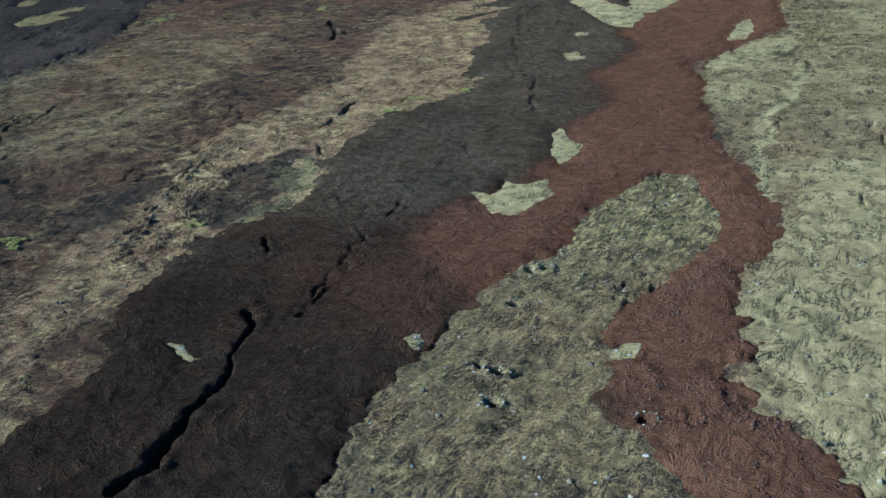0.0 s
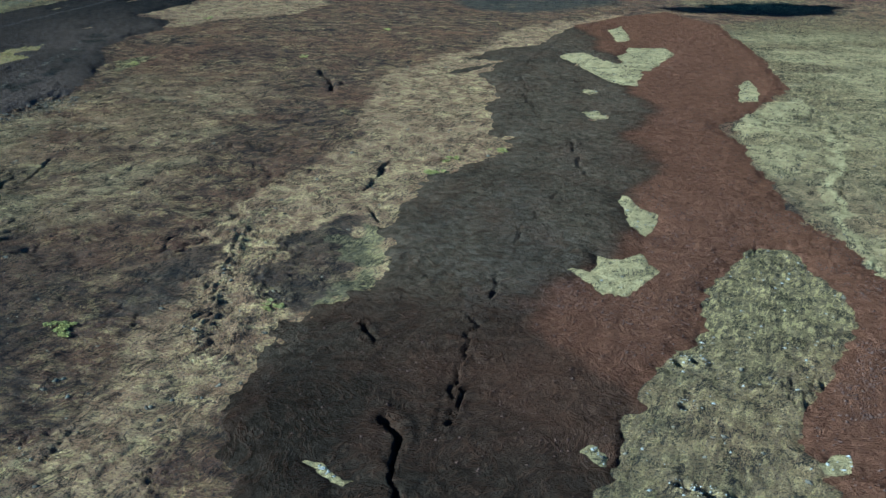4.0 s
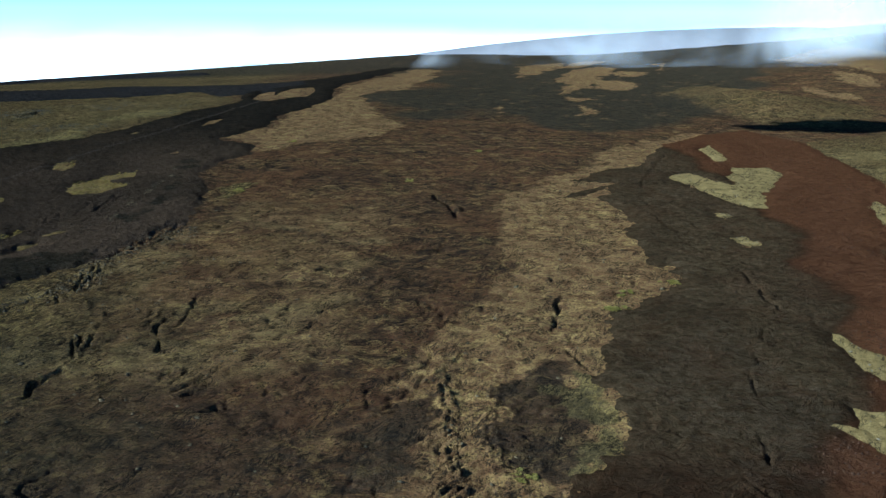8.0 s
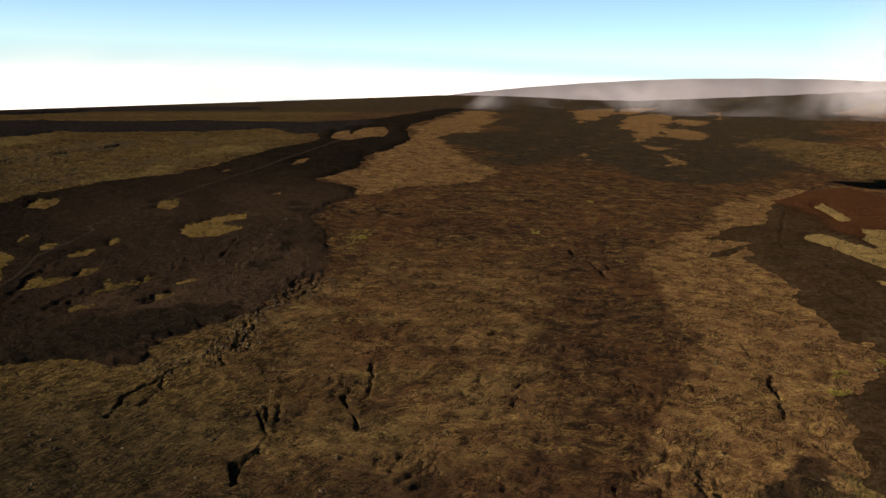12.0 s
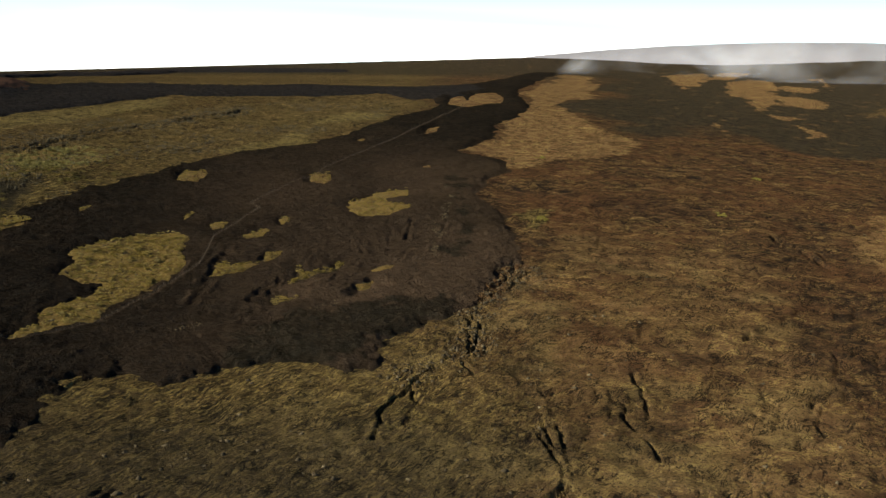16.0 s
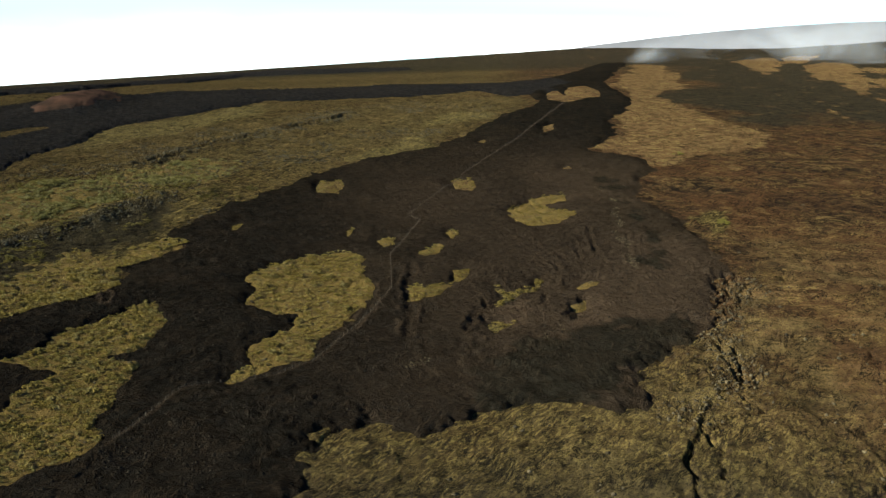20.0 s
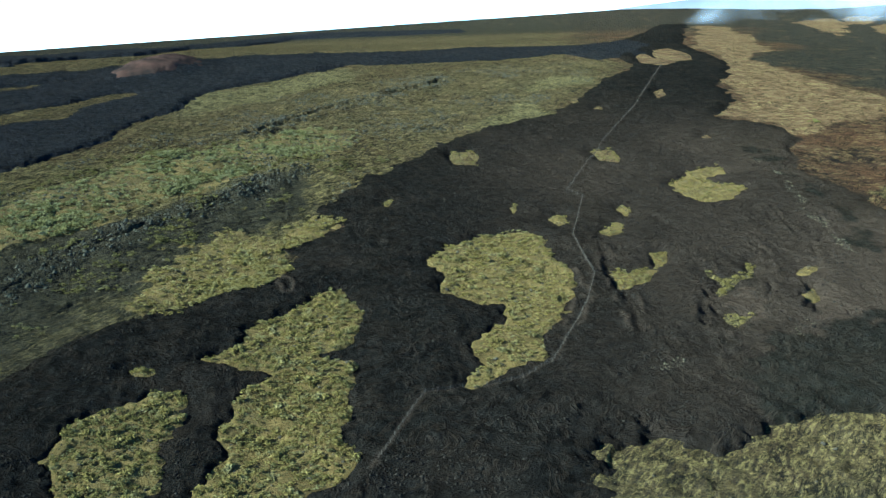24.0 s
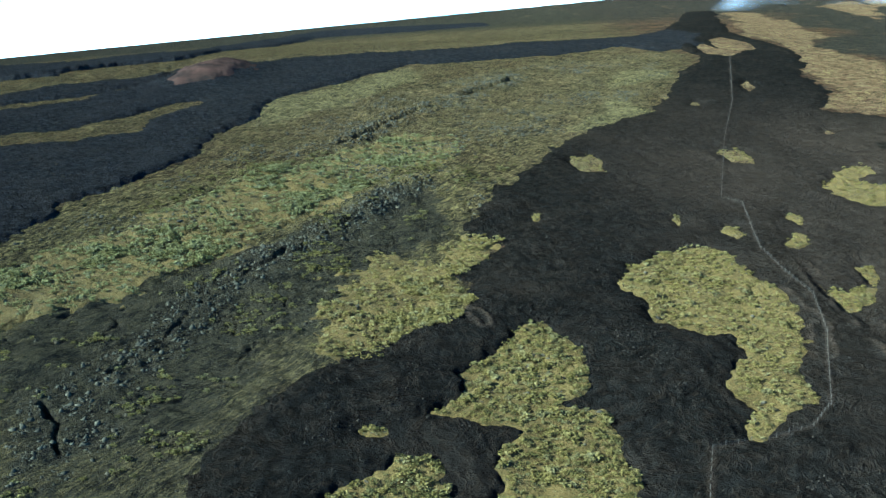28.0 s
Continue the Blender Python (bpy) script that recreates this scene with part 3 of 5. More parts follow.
def flow_material(name, base, lit, red_lo, red_hi, crust, moss):
    """Clinker: dark rubble, redder where the attribute says oxidised, with bluish glassy crust."""
    mat, nt, b = shader(name)
    red, blue, olive, _ = attribute(nt, "zone")
    vec = coords(nt)
    broad = noise_of(nt, vec, 0.022, 6, 0.65, 0.8)
    mid = noise_of(nt, vec, 0.20, 6, 0.75, 0.6)
    fine = noise_of(nt, vec, 1.1, 5, 0.75)
    folds = noise_of(nt, vec, 0.045, 6, 0.62, 2.2)
    lines = ramp(nt, maths(nt, "ABSOLUTE", maths(nt, "SUBTRACT", folds, 0.5), 0.0), 0.035, 0.0)
    streaks = noise_of(nt, coords(nt, (1, 0.22, 1), radians(8)), 0.30, 6, 0.7, 1.2)
    lines = maths(nt, "MAXIMUM", lines, maths(nt, "MULTIPLY", ramp(nt, streaks, 0.58, 0.66), 0.8))
    col = mixed(nt, ramp(nt, mid, 0.40, 0.62), base, lit)
    col = mixed(nt, red, col, mixed(nt, ramp(nt, mid, 0.3, 0.7), red_lo, red_hi))
    shades = mixed(nt, ramp(nt, mid, 0.36, 0.64), tuple(0.5 * c for c in moss), tuple(1.4 * c for c in moss))
    col = mixed(nt, maths(nt, "MULTIPLY", olive, 0.75), col, shades)
    col = mixed(nt, maths(nt, "MULTIPLY", blue, ramp(nt, mid, 0.42, 0.6)), col, crust)
    col = mixed(nt, maths(nt, "MULTIPLY", ramp(nt, broad, 0.48, 0.72), 0.6), col, mixed(nt, 0.5, col, red_lo))
    col = mixed(nt, maths(nt, "MULTIPLY", lines, 0.35), col, mixed(nt, 0.5, col, red_hi))
    col = mixed(nt, ramp(nt, fine, 0.62, 0.74), col, mixed(nt, 0.35, col, (0.16, 0.125, 0.09)))
    nt.links.new(col, b.inputs["Base Color"])
    b.inputs["Roughness"].default_value = 0.8
    b.inputs["Specular IOR Level"].default_value = 0.0
    b.inputs["Diffuse Roughness"].default_value = 1.0
    bumped(nt, b, maths(nt, "ADD", maths(nt, "MULTIPLY", lines, 0.9), maths(nt, "ADD", maths(nt, "MULTIPLY", mid, 1.5), fine)), 2.0)
    return mat


def grass_material():
    """Tufted yellow-green grass and low heath between the bushes."""
    mat, nt, b = shader("island_grass")
    vec = coords(nt)
    broad = noise_of(nt, vec, 0.06, 5, 0.65, 0.6)
    tufts = noise_of(nt, vec, 0.9, 6, 0.75, 0.4)
    col = mixed(nt, ramp(nt, broad, 0.35, 0.65), (0.072, 0.044, 0.012), (0.128, 0.081, 0.022))
    col = mixed(nt, ramp(nt, tufts, 0.48, 0.34), col, (0.040, 0.036, 0.010))
    col = mixed(nt, ramp(nt, tufts, 0.60, 0.72), col, (0.20, 0.155, 0.06))
    nt.links.new(col, b.inputs["Base Color"])
    b.inputs["Roughness"].default_value = 0.9
    b.inputs["Specular IOR Level"].default_value = 0.03
    b.inputs["Diffuse Roughness"].default_value = 1.0
    bumped(nt, b, tufts, 1.6)
    return mat


def rock_material(name, lo, hi):
    mat, nt, b = shader(name)
    geo = nt.nodes.new("ShaderNodeNewGeometry")
    col = mixed(nt, geo.outputs["Random Per Island"], lo, hi)
    nt.links.new(mixed(nt, ramp(nt, noise_of(nt, coords(nt), 2.0, 4), 0.3, 0.7), lo, col), b.inputs["Base Color"])
    b.inputs["Roughness"].default_value = 0.9
    b.inputs["Specular IOR Level"].default_value = 0.0
    b.inputs["Diffuse Roughness"].default_value = 1.0
    return mat


def leaf_material(name, lo, hi, pale):
    mat, nt, b = shader(name)
    geo = nt.nodes.new("ShaderNodeNewGeometry")
    whole = nt.nodes.new("ShaderNodeObjectInfo")
    bush = noise_of(nt, coords(nt), 0.22, 2, 0.5)
    col = mixed(nt, geo.outputs["Random Per Island"], lo, hi)
    col = mixed(nt, maths(nt, "MULTIPLY", ramp(nt, bush, 0.50, 0.75), 0.7), col, pale)
    col = mixed(nt, maths(nt, "MULTIPLY", whole.outputs["Random"], 0.35), col, lo)
    nt.links.new(col, b.inputs["Base Color"])
    b.inputs["Roughness"].default_value = 0.8
    b.inputs["Specular IOR Level"].default_value = 0.0
    thin = nt.nodes.new("ShaderNodeBsdfTranslucent")
    nt.links.new(col, thin.inputs["Color"])
    both = nt.nodes.new("ShaderNodeMixShader")
    both.inputs[0].default_value = 0.2
    nt.links.new(b.outputs[0], both.inputs[1])
    nt.links.new(thin.outputs[0], both.inputs[2])
    nt.links.new(both.outputs[0], nt.nodes["Material Output"].inputs["Surface"])
    return mat


def plain_material(name, lo, hi, scale, rough=0.8):
    mat, nt, b = shader(name)
    nt.links.new(mixed(nt, ramp(nt, noise_of(nt, coords(nt), scale, 5), 0.3, 0.7), lo, hi), b.inputs["Base Color"])
    b.inputs["Roughness"].default_value = rough
    b.inputs["Specular IOR Level"].default_value = 0.0
    return mat


def steam_material():
    mat, nt, b = shader("steam")
    uv = nt.nodes.new("ShaderNodeAttribute")
    uv.attribute_name = "thin"
    puffs = noise_of(nt, coords(nt, (1, 1, 1.3)), 0.006, 5, 0.55, 0.4)
    alpha = maths(nt, "MULTIPLY", ramp(nt, puffs, 0.38, 0.64), uv.outputs["Fac"])
    nt.links.new(alpha, b.inputs["Alpha"])
    b.inputs["Base Color"].default_value = (0.42, 0.42, 0.43, 1)
    b.inputs["Roughness"].default_value = 1.0
    b.inputs["Specular IOR Level"].default_value = 0.0
    b.inputs["Subsurface Weight"].default_value = 0.0
    return mat


M_GROUND = ground_material()
M_GRASS = grass_material()
M_DARK = flow_material("dark_clinker", (0.0052, 0.0041, 0.0030), (0.0122, 0.0096, 0.0068), (0.033, 0.0218, 0.0130), (0.068, 0.0435, 0.0255), (0.014, 0.0125, 0.0100), (0.0165, 0.0135, 0.0085))
M_OUTER = flow_material("outer_clinker", (0.0086, 0.0074, 0.0066), (0.0215, 0.0185, 0.0165), (0.030, 0.022, 0.016), (0.060, 0.044, 0.032), (0.024, 0.022, 0.021), (0.03, 0.025, 0.017))
M_RED = flow_material("rusty_clinker", (0.0074, 0.0050, 0.0028), (0.0172, 0.0115, 0.0064), (0.036, 0.0155, 0.0072), (0.063, 0.0280, 0.0126), (0.0195, 0.0195, 0.0180), (0.047, 0.0318, 0.0165))
M_ROCK_DARK = rock_material("clinker_blocks", (0.009, 0.0070, 0.005), (0.040, 0.030, 0.020))
M_ROCK_RED = rock_material("rusty_blocks", (0.020, 0.011, 0.007), (0.066, 0.037, 0.022))
M_ROCK_TAN = rock_material("tan_slabs", (0.03, 0.023, 0.014), (0.14, 0.105, 0.055))
M_ROCK_GREY = rock_material("grey_crags", (0.040, 0.033, 0.020), (0.100, 0.080, 0.046))
M_ROCK_PALE = rock_material("pale_blocks", (0.09, 0.075, 0.05), (0.21, 0.175, 0.12))
M_LEAF = leaf_material("scrub_leaves", (0.082, 0.060, 0.014), (0.174, 0.122, 0.033), (0.20, 0.160, 0.070))
M_LEAF_GREY = leaf_material("grey_scrub_leaves", (0.068, 0.058, 0.017), (0.150, 0.122, 0.040), (0.20, 0.172, 0.085))
# darker copy of the scrub leaves, with the lower islands' shade put in
M_LEAF_OLIVE_SHADED = leaf_material("olive_shaded_scrub_leaves", (0.045, 0.036, 0.010), (0.110, 0.083, 0.022), (0.15, 0.122, 0.050))
M_STEM = plain_material("scrub_stems", (0.06, 0.05, 0.04), (0.14, 0.12, 0.10), 3.0)
M_POST = plain_material("weathered_posts", (0.045, 0.035, 0.026), (0.085, 0.066, 0.048), 4.0)
M_WIRE = plain_material("galvanised_wire", (0.050, 0.038, 0.026), (0.085, 0.064, 0.044), 5.0, 0.6)
M_CINDER = plain_material("red_cinders", (0.012, 0.009, 0.007), (0.046, 0.0235, 0.0150), 0.05)
# haze over the distance is mixed into this pale mountain colour
M_FAR = plain_material("haze_tinted_mountain", (0.13, 0.125, 0.13), (0.175, 0.165, 0.17), 0.004)
M_STEAM = steam_material()


def bank_material():
    """White cloud haze low in the sky, thinning upwards."""
    mat, nt, b = shader("cloud_bank")
    thin = nt.nodes.new("ShaderNodeAttribute")
    thin.attribute_name = "thin"
    puffs = noise_of(nt, coords(nt, (1, 1, 3)), 0.0012, 4, 0.5)
    alpha = maths(nt, "MULTIPLY", thin.outputs["Fac"], ramp(nt, puffs, 0.1, 0.5))
    nt.links.new(alpha, b.inputs["Alpha"])
    b.inputs["Base Color"].default_value = (0, 0, 0, 1)
    b.inputs["Specular IOR Level"].default_value = 0.0
    # white glare of the low sky, painted in as the bank's own glow
    b.inputs["Emission Color"].default_value = (0.97, 1.0, 1.0, 1)
    b.inputs["Emission Strength"].default_value = 0.8
    return mat


M_BANK = bank_material()
M_CLOUD = plain_material("cloud", (0.8, 0.8, 0.8), (0.85, 0.85, 0.85), 0.01, 1.0)

# ---------------------------------------------------------------- sheets


def sheet(name, z, keep, zone, material):
    """A mesh of those grid cells that are kept, at heights z, with a colour attribute for its zones."""
    cells = keep[:-1, :-1] | keep[1:, :-1] | keep[:-1, 1:] | keep[1:, 1:]
    r, c = np.nonzero(cells)
    n = GX.shape[1]
    quads = np.stack([r * n + c, r * n + c + 1, (r + 1) * n + c + 1, (r + 1) * n + c], 1)
    mask = np.zeros(GX.size, bool)
    mask[quads.ravel()] = True
    used = np.flatnonzero(mask)
    index = np.zeros(GX.size, np.int32)
    index[used] = np.arange(len(used), dtype=np.int32)
    flat = index[quads]
    mesh = bpy.data.meshes.new(name)
    co = np.stack([GX.ravel()[used], GY.ravel()[used], z.ravel()[used]], 1).astype(np.float32)
    mesh.vertices.add(len(used))
    mesh.vertices.foreach_set("co", co.ravel())
    mesh.loops.add(flat.size)
    mesh.loops.foreach_set("vertex_index", flat.ravel().astype(np.int32))
    mesh.polygons.add(len(quads))
    mesh.polygons.foreach_set("loop_start", np.arange(0, flat.size, 4, dtype=np.int32))
    layer = mesh.attributes.new("zone", "FLOAT_COLOR", "POINT")
    rgba = np.stack([np.clip(np.broadcast_to(a, GX.shape).ravel()[used], 0, 1) for a in zone], 1).astype(np.float32)
    layer.data.foreach_set("color", rgba.ravel())
    mesh.update(calc_edges=True)
    mesh.polygons.foreach_set("use_smooth", np.ones(len(quads), bool))
    mesh.materials.append(material)
    return new(name, mesh)


def blend(ring, width, margin=60.0, grow=0.0):
    """1 inside an outline, fading over that width with a ragged edge."""
    out = np.zeros(GX.shape, np.float32)
    xs, ys = [p[0] for p in ring], [p[1] for p in ring]
    box = (GX > min(xs) - margin) & (GX < max(xs) + margin) & (GY > min(ys) - margin) & (GY < max(ys) + margin)
    x, y = GX[box], GY[box]
    d = signed(x, y, ring, margin) - grow
    out[box] = smooth(0.4 * width, -0.4 * width, d + wobble[box] * 1.6 + 1.7 * width * fractal(x, y, 3.0 * width, 5, 61))
    return out


zone_tan = np.zeros(GX.shape)
for key, ring in TAN.items():
    zone_tan = np.maximum(zone_tan, (0.35 if key[:5] == "outer" else 1.0) * blend(ring, 14 if key == "tongue" else 7))
grey_slabs = np.zeros(GX.shape)
for ring in GREY_SLABS:
    slab = blend(ring, 4)
    zone_tan = zone_tan * (1 - slab)
    grey_slabs = np.maximum(grey_slabs, slab)
# partly tan ground, partly its brighter look away from the sun, put into colour
sunlit = blend(SUNLIT_GROUND, 70, 160) * smooth(600, 420, GY)
zone_tan = np.maximum(zone_tan, sunlit * (0.15 + 0.5 * smooth(-0.35, 0.3, fractal(GX * 0.6, GY, 22, 5, 62))))
zone_tan *= 1 - 0.2 * smooth(200, 100, GX) * smooth(500, 330, GY)
zone_tan = np.maximum(zone_tan, 0.5 * smooth(0.25, 0.6, fractal(GX * 0.5, GY, 12, 5, 63)) * smooth(100, 260, GX))
zone_green = 0.85 * blend(GREEN_SLOPE, 25, 90, 22) * (1 - 0.35 * smooth(500, 800, GY))
zone_green = np.maximum(zone_green, 0.5 * smooth(-120, -260, GX + 0.12 * (GY - 500)))
zone_green = np.maximum(zone_green, 0.55 * smooth(600, 800, GY) * smooth(260, 120, GX - 0.1 * (GY - 900)))
for ring, width, share in ((OLIVE_SLAB, 4, 0.9), (OLIVE_SPOT, 4, 0.9), (GREEN_HILL, 30, 0.4)):
    zone_green = np.maximum(zone_green, share * blend(ring, width))
for ring in SCRUB.values():
    zone_green = np.maximum(zone_green, blend(ring, 6))
zone_green = np.maximum(zone_green, 0.3 * smooth(-0.2, 0.4, fractal(GX, GY, 50, 4, 79)) * sunlit * smooth(420, 280, GX))
zone_green = np.maximum(zone_green, 0.7 * smooth(310, 190, GX + 35 * fractal(GX, GY, 45, 5, 80)) * smooth(390, 310, GY))
kip_pale = np.zeros(GX.shape)
for key, d in d_kip.items():
    if key[:4] == "far_":
        zone_tan = np.maximum(zone_tan, smooth(3, -1, d))
    else:
        zone_green = np.maximum(zone_green, smooth(3, -1, d))
    kip_pale = np.maximum(kip_pale, smooth(3, -1, d))
zone_pale = 0.22 * kip_pale * smooth(1100, 700, GY)
zone_pale = np.maximum(zone_pale, 0.28 * blend(OLIVE_SLAB, 4))
right_edge = np.interp(GY, [-200, -40, 70, 230, 326, 488, 880, 1000], [600, 640, 690, 705, 725, 840, 935, 1100])
zone_pale = np.maximum(zone_pale, smooth(0, 15, GX - right_edge) * smooth(1000, 700, GY) * (0.1 + 0.2 * smooth(330, 170, GY) + 0.42 * smooth(-0.3, 0.4, fractal(GX, GY * 1.6, 70, 5, 64))))
for key in ("far_strip", "far_edge", "far_knoll", "strip"):
    zone_pale = np.maximum(zone_pale, (0.15 if key == "strip" else 0.35) * blend(SCRUB[key], 18))
zone_pale = np.maximum(zone_pale, 0.28 * sunlit * smooth(90, 200, GX) * smooth(0.0, 0.4, fractal(GX, GY, 34, 4, 65)))
zone_pale = np.maximum(zone_pale, 0.13 * blend(GREEN_SLOPE, 25, 90, 10) * smooth(600, 900, GY + 120 * fractal(GX, GY, 150, 3, 76)))
for ring in PALE:
    zone_pale = np.maximum(zone_pale, 0.68 * blend(ring, 8))
zone_pale = np.maximum(zone_pale, np.exp(-((near_line(GX + 0.8 * wobble, GY, PALE_TRACK) / 3.0) ** 4)))
# sunlit far-right side of each pit, painted as a pale patch
for x, y in PITS:
    zone_pale = np.maximum(zone_pale, 0.45 * np.exp(-((np.hypot(GX - x - 2, GY - y - 2.5) - 1.0 + 0.5 * wobble) / 2.2) ** 2))
for key, d in d_isl.items():
    zone_pale = np.maximum(zone_pale, smooth(3, -1, d) * (0.14 if key == "grey_green" else 0.88))
zone_green = np.maximum(zone_green, (0.35 + 0.4 * smooth(-20, 60, GY + 30 * fractal(GX, GY, 40, 4, 67))) * smooth(3, -1, d_isl["grey_green"]))
zone_green = np.maximum(zone_green, 0.5 * smooth(0, 15, GX - right_edge) * smooth(150, 300, GY) * smooth(1200, 800, GY))
zone_dark = 0.92 * blend(DARK_PLAIN, 70, 160) * (1 - 0.75 * blend(GREEN_HILL, 30)) * (1 - zone_tan)
zone_dark = np.maximum(zone_dark, 0.45 * grey_slabs)
# dimmer look of the near left ground, towards the sun, put into its colour
zone_dark = np.maximum(zone_dark, 0.4 * smooth(400, 300, GX + 30 * fractal(GX, GY, 50, 4, 73)) * smooth(220, 120, GY + 40 * fractal(GX, GY, 60, 3, 74)))
zone_dark = np.maximum(zone_dark, 0.6 * smooth(300, 160, GX + 0.3 * (GY - 200) + 30 * fractal(GX, GY, 40, 4, 70)) * smooth(260, 200, GY))
zone_dark = np.maximum(zone_dark, 0.85 * smooth(1700, 2400, GY + 200 * fractal(GX, GY, 300, 3, 68)) * (1 - zone_tan))
# dark scrub ground, plus dimming of the lower left put into the colour
zone_dark = np.maximum(zone_dark, 0.85 * blend(DIM_SCRUB, 20))
zone_dark = np.maximum(zone_dark, 0.6 * smooth(-60, -130, GX) * smooth(620, 400, GY + 40 * fractal(GX, GY, 50, 3, 75)))
bare = np.minimum(np.minimum(d_dark, d_red), np.minimum(d_outer, d_far)) > -10
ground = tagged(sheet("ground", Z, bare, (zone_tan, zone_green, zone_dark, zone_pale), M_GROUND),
                "old ropy lava ground, grey-brown with tan and olive areas", "ground", kind="structure")


TOP = Z.copy()


def island(name, d, label, group, material):
    """A piece of old ground left standing within a flow."""
    z = Z + 0.3 * np.clip(-d / (1.2 + 0.6 * CELL), -1, 1)
    np.maximum(TOP, z, out=TOP)
    return tagged(sheet(name, z, d < 0, (zone_tan, zone_green, zone_dark, zone_pale), material), label, "lava island", group)


ISLES = {}
for key, d in d_kip.items():
    ISLES[key] = island("kipuka", d, "olive-green scrub island of old lava in a dark flow", "islands in the dark lava flow", M_GROUND if key[:4] in ("claw", "far_") else M_GRASS)
for key, d in d_isl.items():
    ISLES[key] = island("bare_kipuka", d, "grey-green ropy lava island in the rusty flow" if key == "grey_green" else "bare pale tan lava island in the rusty flow", "islands in the rusty lava flow", M_GROUND)


d_scrub = {k: signed(GX, GY, r) + 1.5 * wobble + 9 * fractal(GX, GY, 14, 4, 66) + 14 * fractal(GX, GY, 40, 4, 69) for k, r in SCRUB.items() if k[:3] != "far"}
for key, d in d_scrub.items():
    z = Z + 0.35 * np.clip(-d / (2.5 + CELL), -1, 1)
    np.maximum(TOP, z, out=TOP)
    tagged(sheet("grass_patch", z, d < 0, (0 * GX,) * 4, M_GRASS), "yellow-green grass and heath patch on old lava", "grass", "grass patches on the slope", "stuff")


# channels and levees in the dark flow: half width, depth, line
CHANNELS = [
    (2.2, 2.2, [(106, 446), (103, 419), (104, 394), (103, 372), (101, 345)]),
    (1.5, 2.6, [(174, 514), (178, 496), (182, 475), (183, 449), (179, 430), (172, 417), (168, 400), (163, 387)]),
    (1.3, 2.0, [(153, 443), (149, 420), (151, 410)]),
    (1.8, 2.4, [(141, 397), (133, 380), (130, 365), (130, 352), (134, 346)]),
    (1.4, 2.2, [(138, 401), (141, 384), (145, 360)]),
    (1.2, 1.6, [(199, 538), (199, 492), (199, 468)]),
    (1.5, 2.2, [(213, 539), (210, 492), (211, 460), (205, 441), (197, 426)]),
    (1.5, 2.2, [(193, 407), (181, 385), (176, 372)]),
    (1.5, 1.8, [(235, 530), (230, 494), (224, 463), (227, 449)]),
    (2.0, 2.0, [(73, 463), (75, 437), (85, 428), (85, 406), (85, 385), (77, 361)]),
    (2.0, 2.2, [(106, 479), (105, 452), (103, 419), (102, 401)]),
    (1.6, 1.6, [(-57, 481), (-58, 449), (-50, 421), (-41, 402)]),
]
CUT, LEVEE = np.zeros(GX.shape), np.zeros(GX.shape)
for half, deep, line in CHANNELS:
    xs, ys = [p[0] for p in line], [p[1] for p in line]
    box = (GX > min(xs) - 25) & (GX < max(xs) + 25) & (GY > min(ys) - 25) & (GY < max(ys) + 25)
    x, y = GX[box], GY[box]
    d = near_line(x + 3 * fractal(x, y, 11, 3, 35), y + 3 * fractal(x, y, 11, 3, 36), line)
    CUT[box] += -0.3 * deep * np.exp(-((d / (0.7 * half)) ** 4)) * np.clip(0.55 + 1.3 * fractal(x, y, 14, 2, 37), 0, 1.3)
    LEVEE[box] = np.maximum(LEVEE[box], np.exp(-(((d - 1.7 * half) / (0.7 * half)) ** 2)) * smooth(-0.5, 0.3, fractal(x, y, 9, 2, 40)))
STRIAE = np.abs(vnoise(GX + 6 * vnoise(GX, GY, 40, 38) + 0.25 * GY, GY * 0.22, 5, 39))


CRUMBLE = 0.28 * grain(7, 42, 2) + 0.18 * grain(2.8, 43, 1)
CRUMBLE += 1.0 * np.maximum(0, 0.16 - np.abs(grain(40, 44, 2))) / 0.16 * smooth(-0.2, 0.3, grain(90, 45, 2))
CRUMBLE += 0.7 * np.maximum(0, 0.2 - np.abs(grain(17, 46, 2))) / 0.2 * smooth(-0.1, 0.4, grain(60, 47, 2))
CRUMBLE += 0.8 * np.maximum(0, 0.12 - np.abs(fractal(across, along * 0.4, 12, 3, 48))) / 0.12 * smooth(-0.1, 0.3, grain(45, 49, 2)) * np.clip(3 / CELL, 0, 1)


def lava_flow(name, d, thick, rough, zone, material, label):
    edge = 1.6 + 1.1 * CELL
    body = thick * np.clip(-d / edge, -1.0, 1.0) * (1 + 0.4 * grain(30, 41)) + 1.1 * smooth(-1, -12, d)
    crumble = rough * (0.5 + 0.5 * smooth(0, -12, d)) * CRUMBLE
    z = Z + body + np.where(d < 0, (crumble - 0.75 * np.clip(HUMMOCK, -2.2, 2.2) - 0.85 * RIDGES) * smooth(0, -4, d), 0)
    if name == "dark_lava_flow":
        z = z + (CUT + 0.8 * LEVEE) * smooth(2, -3, d) + 0.45 * (0.35 - STRIAE) * smooth(0, -6, d) * np.clip(3 / CELL, 0, 1)
    np.maximum(TOP, z, out=TOP)
    return tagged(sheet(name, z, d < 0, zone, material), label, "lava flow")


